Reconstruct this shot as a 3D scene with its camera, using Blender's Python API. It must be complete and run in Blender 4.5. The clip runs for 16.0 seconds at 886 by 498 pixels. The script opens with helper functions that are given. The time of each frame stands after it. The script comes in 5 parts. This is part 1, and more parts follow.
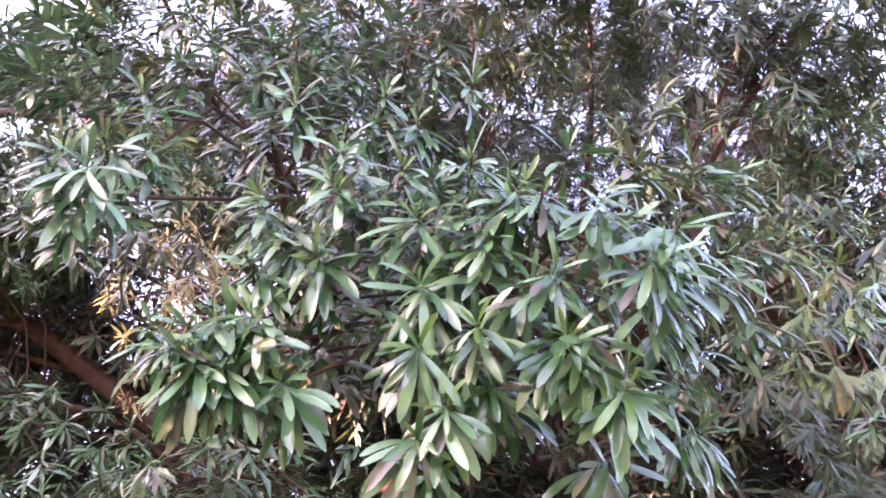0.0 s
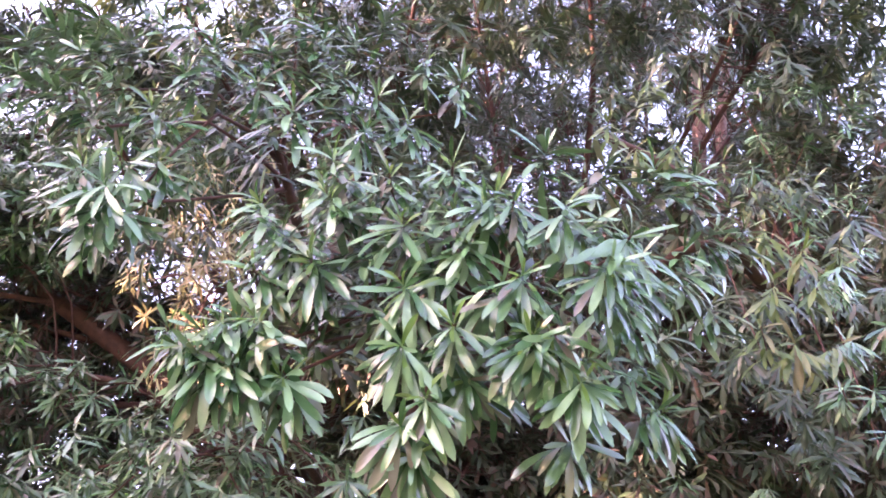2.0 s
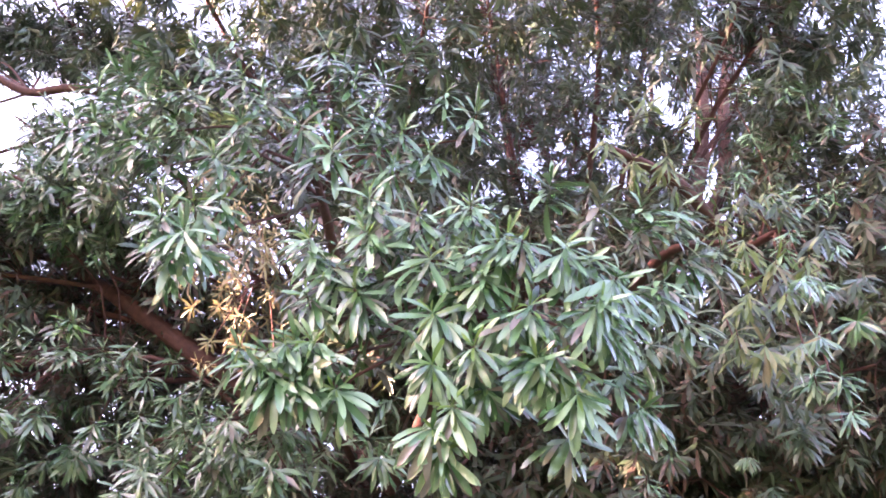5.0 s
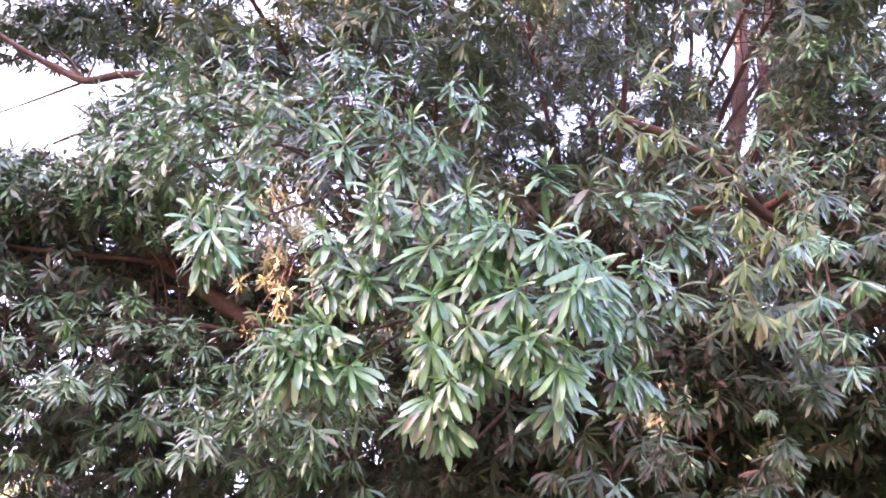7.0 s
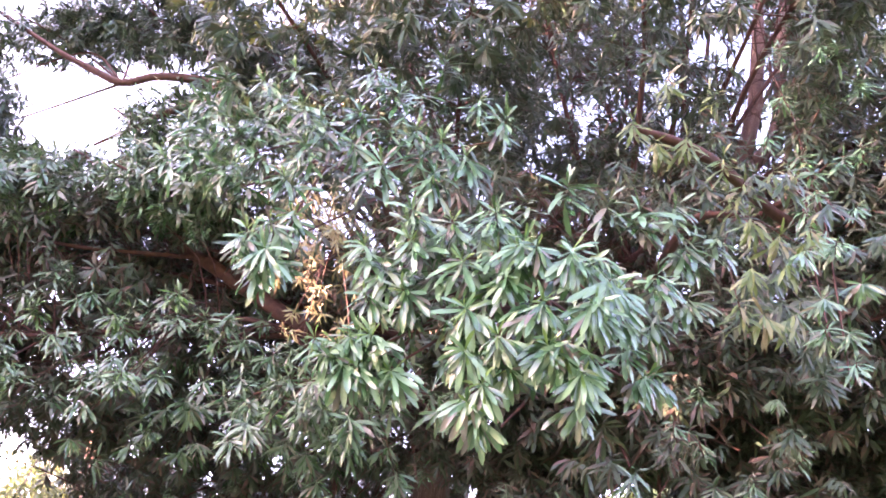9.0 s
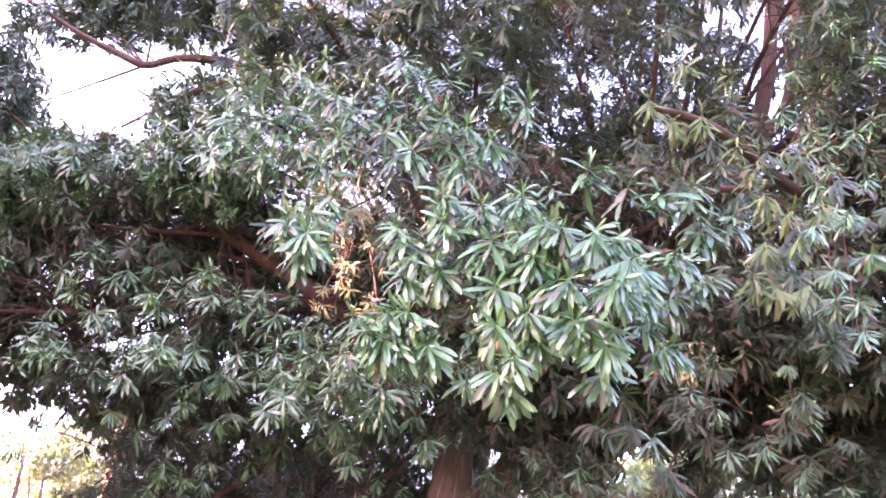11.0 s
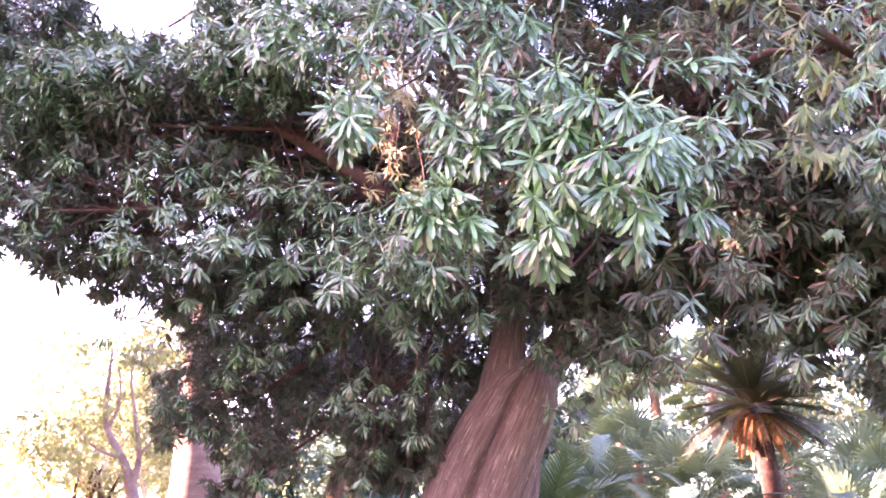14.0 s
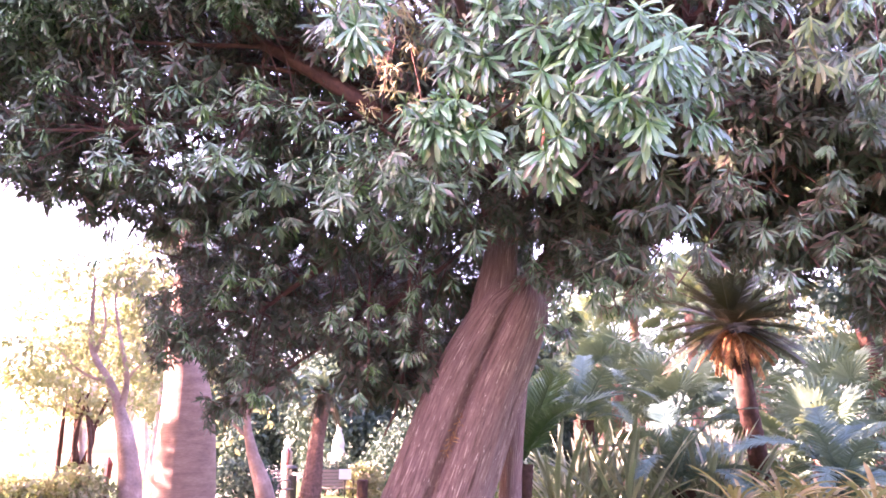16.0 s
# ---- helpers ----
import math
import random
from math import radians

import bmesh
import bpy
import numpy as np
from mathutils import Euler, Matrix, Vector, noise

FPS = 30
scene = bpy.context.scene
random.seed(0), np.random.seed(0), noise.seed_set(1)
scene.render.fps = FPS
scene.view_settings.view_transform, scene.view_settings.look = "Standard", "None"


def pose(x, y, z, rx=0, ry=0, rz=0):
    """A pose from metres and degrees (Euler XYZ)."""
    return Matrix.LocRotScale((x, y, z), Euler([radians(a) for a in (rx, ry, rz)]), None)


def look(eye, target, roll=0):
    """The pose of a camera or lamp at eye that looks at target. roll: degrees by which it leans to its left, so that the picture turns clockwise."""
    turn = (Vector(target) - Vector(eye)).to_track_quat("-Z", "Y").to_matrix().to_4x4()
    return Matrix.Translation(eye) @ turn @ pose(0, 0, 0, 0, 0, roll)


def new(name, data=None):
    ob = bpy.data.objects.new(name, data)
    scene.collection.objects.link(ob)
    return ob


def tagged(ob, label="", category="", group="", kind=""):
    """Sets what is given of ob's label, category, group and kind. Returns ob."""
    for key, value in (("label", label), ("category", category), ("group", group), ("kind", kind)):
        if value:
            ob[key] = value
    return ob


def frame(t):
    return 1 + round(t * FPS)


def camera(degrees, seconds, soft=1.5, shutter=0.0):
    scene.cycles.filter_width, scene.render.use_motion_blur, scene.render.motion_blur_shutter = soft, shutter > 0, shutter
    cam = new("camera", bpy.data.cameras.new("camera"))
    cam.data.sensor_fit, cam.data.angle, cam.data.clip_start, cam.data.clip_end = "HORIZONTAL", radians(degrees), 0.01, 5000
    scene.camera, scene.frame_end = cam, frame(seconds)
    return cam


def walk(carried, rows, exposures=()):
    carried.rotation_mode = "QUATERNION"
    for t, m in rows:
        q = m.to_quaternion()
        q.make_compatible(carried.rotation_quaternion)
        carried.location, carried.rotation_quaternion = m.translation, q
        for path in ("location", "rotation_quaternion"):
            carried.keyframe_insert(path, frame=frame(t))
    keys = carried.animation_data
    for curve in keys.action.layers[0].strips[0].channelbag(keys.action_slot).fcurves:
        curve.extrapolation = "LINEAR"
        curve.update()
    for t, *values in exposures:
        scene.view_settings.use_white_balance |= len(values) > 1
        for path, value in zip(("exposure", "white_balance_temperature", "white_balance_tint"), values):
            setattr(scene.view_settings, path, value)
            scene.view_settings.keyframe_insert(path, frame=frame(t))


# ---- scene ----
cam = camera(60.6, 16.0, soft=1.75)
PATH = [
    (0, (0.01, -0.016, 1.813), (0.004, 1.433, 3.192), 0.1),
    (0.5, (-0.006, -0.054, 1.798), (0.011, 1.412, 3.158), -0.3),
    (1, (0.004, -0.097, 1.79), (0.034, 1.393, 3.123), -0.5),
    (1.5, (0.035, -0.141, 1.784), (0.042, 1.369, 3.096), -0.7),
    (2, (0.092, -0.214, 1.776), (0.04, 1.312, 3.068), 0.4),
    (2.5, (0.123, -0.285, 1.767), (0.011, 1.251, 3.043), 1.2),
    (3, (0.145, -0.345, 1.754), (-0.018, 1.195, 3.019), 1.7),
    (3.5, (0.127, -0.393, 1.735), (-0.052, 1.156, 2.988), 1.8),
    (4, (0.091, -0.475, 1.722), (-0.041, 1.089, 2.961), 0.8),
    (4.2, (0.065, -0.527, 1.716), (-0.045, 1.045, 2.947), 0.6),
    (5.25, (0.09, -0.632, 1.71), (0.009, 0.977, 2.896), 0.4),
    (6.3, (0.202, -0.727, 1.702), (0.05, 0.917, 2.831), 1.1),
    (6.5, (0.228, -0.757, 1.699), (0.06, 0.896, 2.813), 0.8),
    (7, (0.286, -0.844, 1.681), (0.037, 0.818, 2.766), 1.4),
    (7.5, (0.331, -0.917, 1.673), (0.002, 0.748, 2.73), 1.3),
    (8, (0.343, -0.961, 1.669), (-0.046, 0.703, 2.708), 2.3),
    (8.5, (0.307, -1.027, 1.668), (-0.043, 0.647, 2.704), 2.0),
    (8.7, (0.296, -1.071, 1.664), (-0.03, 0.608, 2.7), 1.9),
    (9.85, (0.221, -1.211, 1.643), (-0.042, 0.495, 2.659), 1.6),
    (11, (0.234, -1.305, 1.613), (-0.097, 0.418, 2.572), 1.3),
    (11.5, (0.295, -1.334, 1.6), (-0.132, 0.39, 2.517), 1.1),
    (12, (0.364, -1.359, 1.572), (-0.147, 0.371, 2.435), 1.0),
    (12.5, (0.398, -1.373, 1.556), (-0.162, 0.365, 2.371), 1.4),
    (13, (0.406, -1.379, 1.539), (-0.151, 0.38, 2.311), 1.3),
    (13.5, (0.371, -1.383, 1.526), (-0.155, 0.404, 2.256), 0.9),
    (14, (0.315, -1.398, 1.505), (-0.183, 0.411, 2.198), 0.6),
    (14.5, (0.268, -1.412, 1.49), (-0.217, 0.413, 2.148), 0.2),
    (15, (0.235, -1.434, 1.471), (-0.238, 0.409, 2.088), 0.5),
    (15.5, (0.218, -1.442, 1.45), (-0.243, 0.417, 2.027), 0.5),
    (16, (0.212, -1.437, 1.432), (-0.246, 0.441, 1.946), 0.0),
]
EXPOSURES = [(0.0, 4.33, 6950, 51), (8.0, 4.58, 6950, 52), (12.5, 4.67, 6800, 60), (16.0, 4.71, 6650, 69)]
walk(cam, [(t, look(eye, target, roll)) for t, eye, target, roll in PATH], EXPOSURES)

# ---- world, sun, exposure ----
SUN_AZ, SUN_EL = 252.0, 13.0          # degrees clockwise from +Y, and above the horizon
world = bpy.data.worlds.new("sky")
scene.world = world
world.use_nodes = True
wn = world.node_tree.nodes
sky = wn.new("ShaderNodeTexSky")
sky.sky_type = "NISHITA"
sky.sun_disc = False
sky.sun_elevation = radians(SUN_EL)
sky.sun_rotation = radians(SUN_AZ)
sky.air_density, sky.dust_density, sky.ozone_density = 0.8, 4.0, 0.3
wn["Background"].inputs["Strength"].default_value = 0.15
world.node_tree.links.new(sky.outputs["Color"], wn["Background"].inputs["Color"])

to_sun = Vector((math.sin(radians(SUN_AZ)) * math.cos(radians(SUN_EL)),
                 math.cos(radians(SUN_AZ)) * math.cos(radians(SUN_EL)), math.sin(radians(SUN_EL))))
sun = new("sun", bpy.data.lights.new("sun", "SUN"))
sun.data.energy, sun.data.angle, sun.data.color = 5.0, radians(0.6), (1.0, 0.80, 0.58)
sun.matrix_world = look(to_sun * 60, (0, 0, 0))

# ---- materials ----
def material(name, rough=0.7, metal=0.0, spec=0.5):
    m = bpy.data.materials.new(name)
    m.use_nodes = True
    b = m.node_tree.nodes["Principled BSDF"]
    b.inputs["Roughness"].default_value = rough
    b.inputs["Metallic"].default_value = metal
    b.inputs["Specular IOR Level"].default_value = spec
    return m, m.node_tree.nodes, m.node_tree.links, b


def ramp(nodes, stops):
    r = nodes.new("ShaderNodeValToRGB")
    while len(r.color_ramp.elements) < len(stops):
        r.color_ramp.elements.new(0.5)
    for e, (at, c) in zip(r.color_ramp.elements, stops):
        e.position, e.color = at, (*c, 1)
    return r


def grainy(name, stops, scale=8.0, detail=6.0, rough=0.8, bump=0.3, dist=0.02, stretch=(1, 1, 1), spec=0.3, coords="Object"):
    """A matt surface whose colour and relief vary at two scales."""
    m, n, l, b = material(name, rough, 0.0, spec)
    tc, mp = n.new("ShaderNodeTexCoord"), n.new("ShaderNodeMapping")
    mp.inputs["Scale"].default_value = stretch
    l.new(tc.outputs[coords], mp.inputs["Vector"])
    big, fine = n.new("ShaderNodeTexNoise"), n.new("ShaderNodeTexNoise")
    big.inputs["Scale"].default_value, big.inputs["Detail"].default_value = scale, detail
    fine.inputs["Scale"].default_value, fine.inputs["Detail"].default_value = scale * 6, 4
    l.new(mp.outputs[0], big.inputs["Vector"])
    l.new(mp.outputs[0], fine.inputs["Vector"])
    mix = n.new("ShaderNodeMath")
    mix.operation = "MULTIPLY_ADD"
    mix.inputs[1].default_value = 0.35
    l.new(fine.outputs["Fac"], mix.inputs[0])
    half = n.new("ShaderNodeMath")
    half.operation = "MULTIPLY"
    half.inputs[1].default_value = 0.65
    l.new(big.outputs["Fac"], half.inputs[0])
    l.new(half.outputs[0], mix.inputs[2])
    r = ramp(n, stops)
    l.new(mix.outputs[0], r.inputs["Fac"])
    l.new(r.outputs["Color"], b.inputs["Base Color"])
    bp = n.new("ShaderNodeBump")
    bp.inputs["Strength"].default_value, bp.inputs["Distance"].default_value = bump, dist
    l.new(mix.outputs[0], bp.inputs["Height"])
    l.new(bp.outputs[0], b.inputs["Normal"])
    return m


def leafy(name, stops, rough=0.38, glow=0.2, spec=0.5, glow_tint=(0.22, 0.28, 0.09), sheen=0.0):
    """Leaf surface: a colour of its own for each leaf, a waxy gloss, and some light let through."""
    m, n, l, b = material(name, rough, 0.0, spec)
    b.inputs["Coat Weight"].default_value, b.inputs["Coat Roughness"].default_value = sheen, 0.18
    geo, info = n.new("ShaderNodeNewGeometry"), n.new("ShaderNodeObjectInfo")
    add, fr = n.new("ShaderNodeMath"), n.new("ShaderNodeMath")
    add.operation, fr.operation = "ADD", "FRACT"
    l.new(geo.outputs["Random Per Island"], add.inputs[0])
    l.new(info.outputs["Random"], add.inputs[1])
    l.new(add.outputs[0], fr.inputs[0])
    r = ramp(n, stops)
    l.new(fr.outputs[0], r.inputs["Fac"])
    noise_tex = n.new("ShaderNodeTexNoise")
    noise_tex.inputs["Scale"].default_value, noise_tex.inputs["Detail"].default_value = 30.0, 3.0
    tc = n.new("ShaderNodeTexCoord")
    l.new(tc.outputs["Object"], noise_tex.inputs["Vector"])
    vary = n.new("ShaderNodeHueSaturation")
    val = n.new("ShaderNodeMapRange")
    val.inputs["To Min"].default_value, val.inputs["To Max"].default_value = 0.7, 1.3
    l.new(noise_tex.outputs["Fac"], val.inputs["Value"])
    l.new(val.outputs[0], vary.inputs["Value"])
    l.new(r.outputs["Color"], vary.inputs["Color"])
    l.new(vary.outputs[0], b.inputs["Base Color"])
    rr = n.new("ShaderNodeMapRange")
    rr.inputs["To Min"].default_value, rr.inputs["To Max"].default_value = rough - 0.08, rough + 0.14
    l.new(fr.outputs[0], rr.inputs["Value"])
    l.new(rr.outputs[0], b.inputs["Roughness"])
    bp = n.new("ShaderNodeBump")
    bp.inputs["Strength"].default_value, bp.inputs["Distance"].default_value = 0.15, 0.003
    l.new(noise_tex.outputs["Fac"], bp.inputs["Height"])
    l.new(bp.outputs[0], b.inputs["Normal"])
    tr, mx = n.new("ShaderNodeBsdfTranslucent"), n.new("ShaderNodeMixShader")
    tr.inputs["Color"].default_value = (*glow_tint, 1)
    mx.inputs["Fac"].default_value = glow
    l.new(b.outputs[0], mx.inputs[1])
    l.new(tr.outputs[0], mx.inputs[2])
    l.new(mx.outputs[0], n["Material Output"].inputs["Surface"])
    return m


LEAF = leafy("podocarpus_leaf", [(0.00, (0.024, 0.078, 0.028)), (0.30, (0.049, 0.138, 0.055)), (0.62, (0.090, 0.204, 0.095)), (0.88, (0.158, 0.296, 0.158)), (0.95, (0.130, 0.130, 0.088)), (1.00, (0.094, 0.080, 0.060))], rough=0.28, glow=0.04, spec=0.7, sheen=0.4)
# leaf copy for the shaded boughs, its colour raised to offset the dimness
LEAF_SHADE = leafy("podocarpus_shade_leaf", [(0.00, (0.050, 0.118, 0.052)), (0.40, (0.088, 0.168, 0.080)), (0.75, (0.130, 0.212, 0.112)), (1.00, (0.170, 0.138, 0.095))], rough=0.28, glow=0.06, spec=0.75, sheen=0.4)
# brownish inner leaf, darkened in colour to stand for shade inside the crown
LEAF_INNER = leafy("podocarpus_inner_shaded_leaf", [(0.00, (0.038, 0.068, 0.038)), (0.50, (0.058, 0.078, 0.047)), (0.80, (0.092, 0.070, 0.055)), (1.00, (0.125, 0.064, 0.052))], rough=0.42, glow=0.06, spec=0.4, sheen=0.0)
# darker copy of the leaf, the crown's shade put into its colour
LEAF_DIMMED = leafy("podocarpus_dimmed_leaf", [(0.00, (0.026, 0.058, 0.030)), (0.60, (0.046, 0.082, 0.046)), (1.00, (0.080, 0.074, 0.055))], rough=0.36, glow=0.05, spec=0.5, sheen=0.1)
LEAF_WARM = leafy("podocarpus_yellowish_leaf", [(0.00, (0.048, 0.098, 0.028)), (0.50, (0.090, 0.142, 0.038)), (0.80, (0.150, 0.178, 0.066)), (1.00, (0.120, 0.092, 0.055))], rough=0.36, glow=0.14, spec=0.5, sheen=0.12)
# yellow leaf with the sunlight of a bright patch put into its colour
LEAF_GOLD = leafy("podocarpus_sunlit_gold_leaf", [(0.0, (0.13, 0.15, 0.06)), (0.5, (0.29, 0.26, 0.13)), (1.0, (0.33, 0.20, 0.12))], rough=0.45, glow=0.22, glow_tint=(0.34, 0.27, 0.10))
LEAF_FRESH = leafy("podocarpus_fresh_leaf", [(0.0, (0.070, 0.170, 0.045)), (0.6, (0.120, 0.240, 0.075)), (1.0, (0.170, 0.270, 0.110))], rough=0.28, glow=0.15, spec=0.8, sheen=0.5)
LEAF_YOUNG = leafy("podocarpus_young_leaf", [(0.0, (0.07, 0.17, 0.035)), (1.0, (0.11, 0.22, 0.05))], rough=0.34, glow=0.25)
BARK = grainy("stringy_bark", [(0.30, (0.070, 0.035, 0.033)), (0.44, (0.150, 0.080, 0.073)), (0.57, (0.225, 0.130, 0.120)), (0.70, (0.34, 0.22, 0.205))], scale=1.8, rough=0.85, bump=0.7, dist=0.012, stretch=(44, 2.4, 1), coords="UV")
def add_fibres(mat, across, along, pale, low, high):
    """Thin pale strands of loose bark lying over the grain."""
    n, l = mat.node_tree.nodes, mat.node_tree.links
    b = n["Principled BSDF"]
    under = b.inputs["Base Color"].links[0].from_socket
    tc, mp, tex = n.new("ShaderNodeTexCoord"), n.new("ShaderNodeMapping"), n.new("ShaderNodeTexNoise")
    mp.inputs["Scale"].default_value = (across, along, 1)
    mp.inputs["Rotation"].default_value = (0, 0, 0.06)
    tex.inputs["Scale"].default_value, tex.inputs["Detail"].default_value = 1.0, 2.0
    l.new(tc.outputs["UV"], mp.inputs["Vector"])
    l.new(mp.outputs[0], tex.inputs["Vector"])
    r = n.new("ShaderNodeMapRange")
    r.inputs["From Min"].default_value, r.inputs["From Max"].default_value = low, high
    l.new(tex.outputs["Fac"], r.inputs["Value"])
    mx = n.new("ShaderNodeMix")
    mx.data_type = "RGBA"
    l.new(r.outputs[0], mx.inputs["Factor"])
    l.new(under, mx.inputs[6])
    mx.inputs[7].default_value = (*pale, 1)
    l.new(mx.outputs[2], b.inputs["Base Color"])


add_fibres(BARK, 75.0, 3.6, (0.46, 0.32, 0.28), 0.62, 0.72)
add_fibres(BARK, 130.0, 9.0, (0.60, 0.46, 0.42), 0.66, 0.73)
add_fibres(BARK, 40.0, 1.6, (0.07, 0.032, 0.028), 0.62, 0.74)
TWIG = grainy("red_brown_twig", [(0.30, (0.045, 0.019, 0.017)), (0.70, (0.120, 0.050, 0.040))], scale=25, rough=0.7, bump=0.4, dist=0.004)
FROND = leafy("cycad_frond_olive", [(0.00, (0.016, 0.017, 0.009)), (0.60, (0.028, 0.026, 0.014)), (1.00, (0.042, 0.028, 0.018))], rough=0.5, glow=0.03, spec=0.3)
FROND_GREEN = leafy("cycad_frond_green", [(0.0, (0.032, 0.085, 0.036)), (1.0, (0.070, 0.145, 0.062))], rough=0.5, glow=0.1, spec=0.3)
FROND_DRY = leafy("dead_frond_tan", [(0.00, (0.190, 0.068, 0.034)), (0.60, (0.350, 0.160, 0.072)), (1.00, (0.520, 0.310, 0.150))], rough=0.7, glow=0.12, spec=0.2, glow_tint=(0.45, 0.20, 0.07))
FROND_BLUE = leafy("blue_grey_frond", [(0.00, (0.048, 0.102, 0.094)), (1.00, (0.104, 0.176, 0.164))], rough=0.65, glow=0.12, spec=0.15)
FAN = leafy("fan_palm_green", [(0.0, (0.058, 0.108, 0.080)), (1.0, (0.124, 0.186, 0.140))], rough=0.7, glow=0.2, spec=0.15)
SHRUB = leafy("shrub_green", [(0.0, (0.05, 0.09, 0.05)), (0.6, (0.10, 0.15, 0.08)), (1.0, (0.18, 0.20, 0.12))], rough=0.5, glow=0.3)
# park leaf with sunlight put into its pale colour
SUNLEAF = leafy("sunlit_park_leaf", [(0.00, (0.109, 0.105, 0.058)), (0.60, (0.204, 0.180, 0.109)), (1.00, (0.299, 0.235, 0.156))], rough=0.5, glow=0.35)
# darker, cooler park leaf with shade put into its colour
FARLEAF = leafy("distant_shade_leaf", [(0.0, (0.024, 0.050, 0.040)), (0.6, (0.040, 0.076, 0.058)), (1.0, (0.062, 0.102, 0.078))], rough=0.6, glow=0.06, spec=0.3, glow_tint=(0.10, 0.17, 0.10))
BLADE = leafy("sword_leaf_grey_green", [(0.0, (0.09, 0.12, 0.09)), (0.6, (0.17, 0.21, 0.15)), (1.0, (0.32, 0.31, 0.23))], rough=0.45, glow=0.15)
# strap leaf with sunlight put into its bright yellow-brown colour
BLADE_WARM = leafy("arching_leaf_sunlit_tone", [(0.0, (0.15, 0.12, 0.05)), (0.6, (0.33, 0.22, 0.09)), (1.0, (0.50, 0.32, 0.15))], rough=0.5, glow=0.25, spec=0.3)
PALM_BARK = grainy("ringed_palm_bark", [(0.28, (0.150, 0.080, 0.064)), (0.50, (0.250, 0.145, 0.118)), (0.72, (0.350, 0.225, 0.185))], scale=2.0, rough=0.85, bump=0.3, dist=0.012, stretch=(2.0, 5, 1), coords="UV")
PALE_BARK = grainy("pale_smooth_bark", [(0.3, (0.30, 0.22, 0.19)), (0.7, (0.55, 0.44, 0.40))], scale=4, rough=0.75, bump=0.3)
MOTTLED_BARK = grainy("mottled_pink_brown_bark", [(0.3, (0.14, 0.085, 0.072)), (0.55, (0.26, 0.17, 0.15)), (0.75, (0.42, 0.31, 0.28))], scale=3, rough=0.8, bump=0.4)
CYCAD_BARK = grainy("scaly_cycad_bark", [(0.30, (0.028, 0.013, 0.011)), (0.70, (0.095, 0.042, 0.032))], scale=14, rough=0.9, bump=1.0, dist=0.03)
BOOT_BARK = grainy("reddish_boot_bark", [(0.30, (0.075, 0.035, 0.030)), (0.70, (0.230, 0.120, 0.098))], scale=14, rough=0.9, bump=1.0, dist=0.03)
LAWN = grainy("lawn", [(0.3, (0.045, 0.085, 0.022)), (0.6, (0.085, 0.14, 0.04)), (0.8, (0.14, 0.17, 0.06))], scale=1.5, rough=0.9, bump=0.5, dist=0.05)
GRAVEL = grainy("pale_gravel", [(0.3, (0.34, 0.29, 0.25)), (0.7, (0.55, 0.48, 0.42))], scale=9, rough=0.9, bump=0.6, dist=0.02)
TIMBER = grainy("weathered_bench_timber", [(0.3, (0.15, 0.12, 0.11)), (0.7, (0.30, 0.26, 0.24))], scale=6, rough=0.7, bump=0.3, dist=0.004, stretch=(1, 12, 12))
IRON = grainy("dark_painted_iron", [(0.3, (0.02, 0.018, 0.018)), (0.8, (0.06, 0.045, 0.045))], scale=12, rough=0.5, bump=0.15, dist=0.002)
MAROON = grainy("maroon_painted_metal", [(0.3, (0.07, 0.018, 0.02)), (0.8, (0.14, 0.04, 0.045))], scale=10, rough=0.5, bump=0.15, dist=0.002)
STONE = grainy("white_stone", [(0.3, (0.42, 0.39, 0.37)), (0.7, (0.60, 0.57, 0.54))], scale=7, rough=0.7, bump=0.3)
SIGN_WHITE = grainy("white_painted_board", [(0.3, (0.72, 0.71, 0.69)), (0.7, (0.80, 0.79, 0.77))], scale=7, rough=0.5, bump=0.05)

# ---- where the shoots of each bough end ----
FRONT_TIPS = [
    (0.07, 1.08, 3.15), (-0.24, 1.11, 3.21), (-0.24, 1.11, 3.08), (-0.09, 1.11, 3.15), (-0.05, 1.11, 2.98), (-0.04, 1.12, 2.8),
    (0.07, 1.11, 2.69), (0.1, 1.09, 2.9), (0.17, 1.05, 3.01), (0.21, 1.03, 2.97), (0.32, 1, 2.93), (0.38, 0.94, 2.71),
    (0.43, 0.94, 2.78), (0.22, 1.06, 2.78), (0.23, 1.08, 2.63), (0.28, 1.08, 2.64), (0.33, 1.13, 2.56), (0.56, 1.46, 2.67),
    (-0.4, 1.16, 2.89), (-0.44, 1.13, 2.72), (-0.36, 1.12, 2.72), (-0.26, 1.13, 2.89), (-0.34, 1.14, 2.98), (-0.41, 1.13, 3.08),
    (-0.04, 1.13, 2.65), (0.01, 1.17, 2.55), (-0.04, 1.2, 2.5),
    (-0.48, 1.13, 2.7), (-0.46, 1.15, 2.63), (-0.52, 1.13, 2.66), (-0.4, 1.15, 2.62),
]
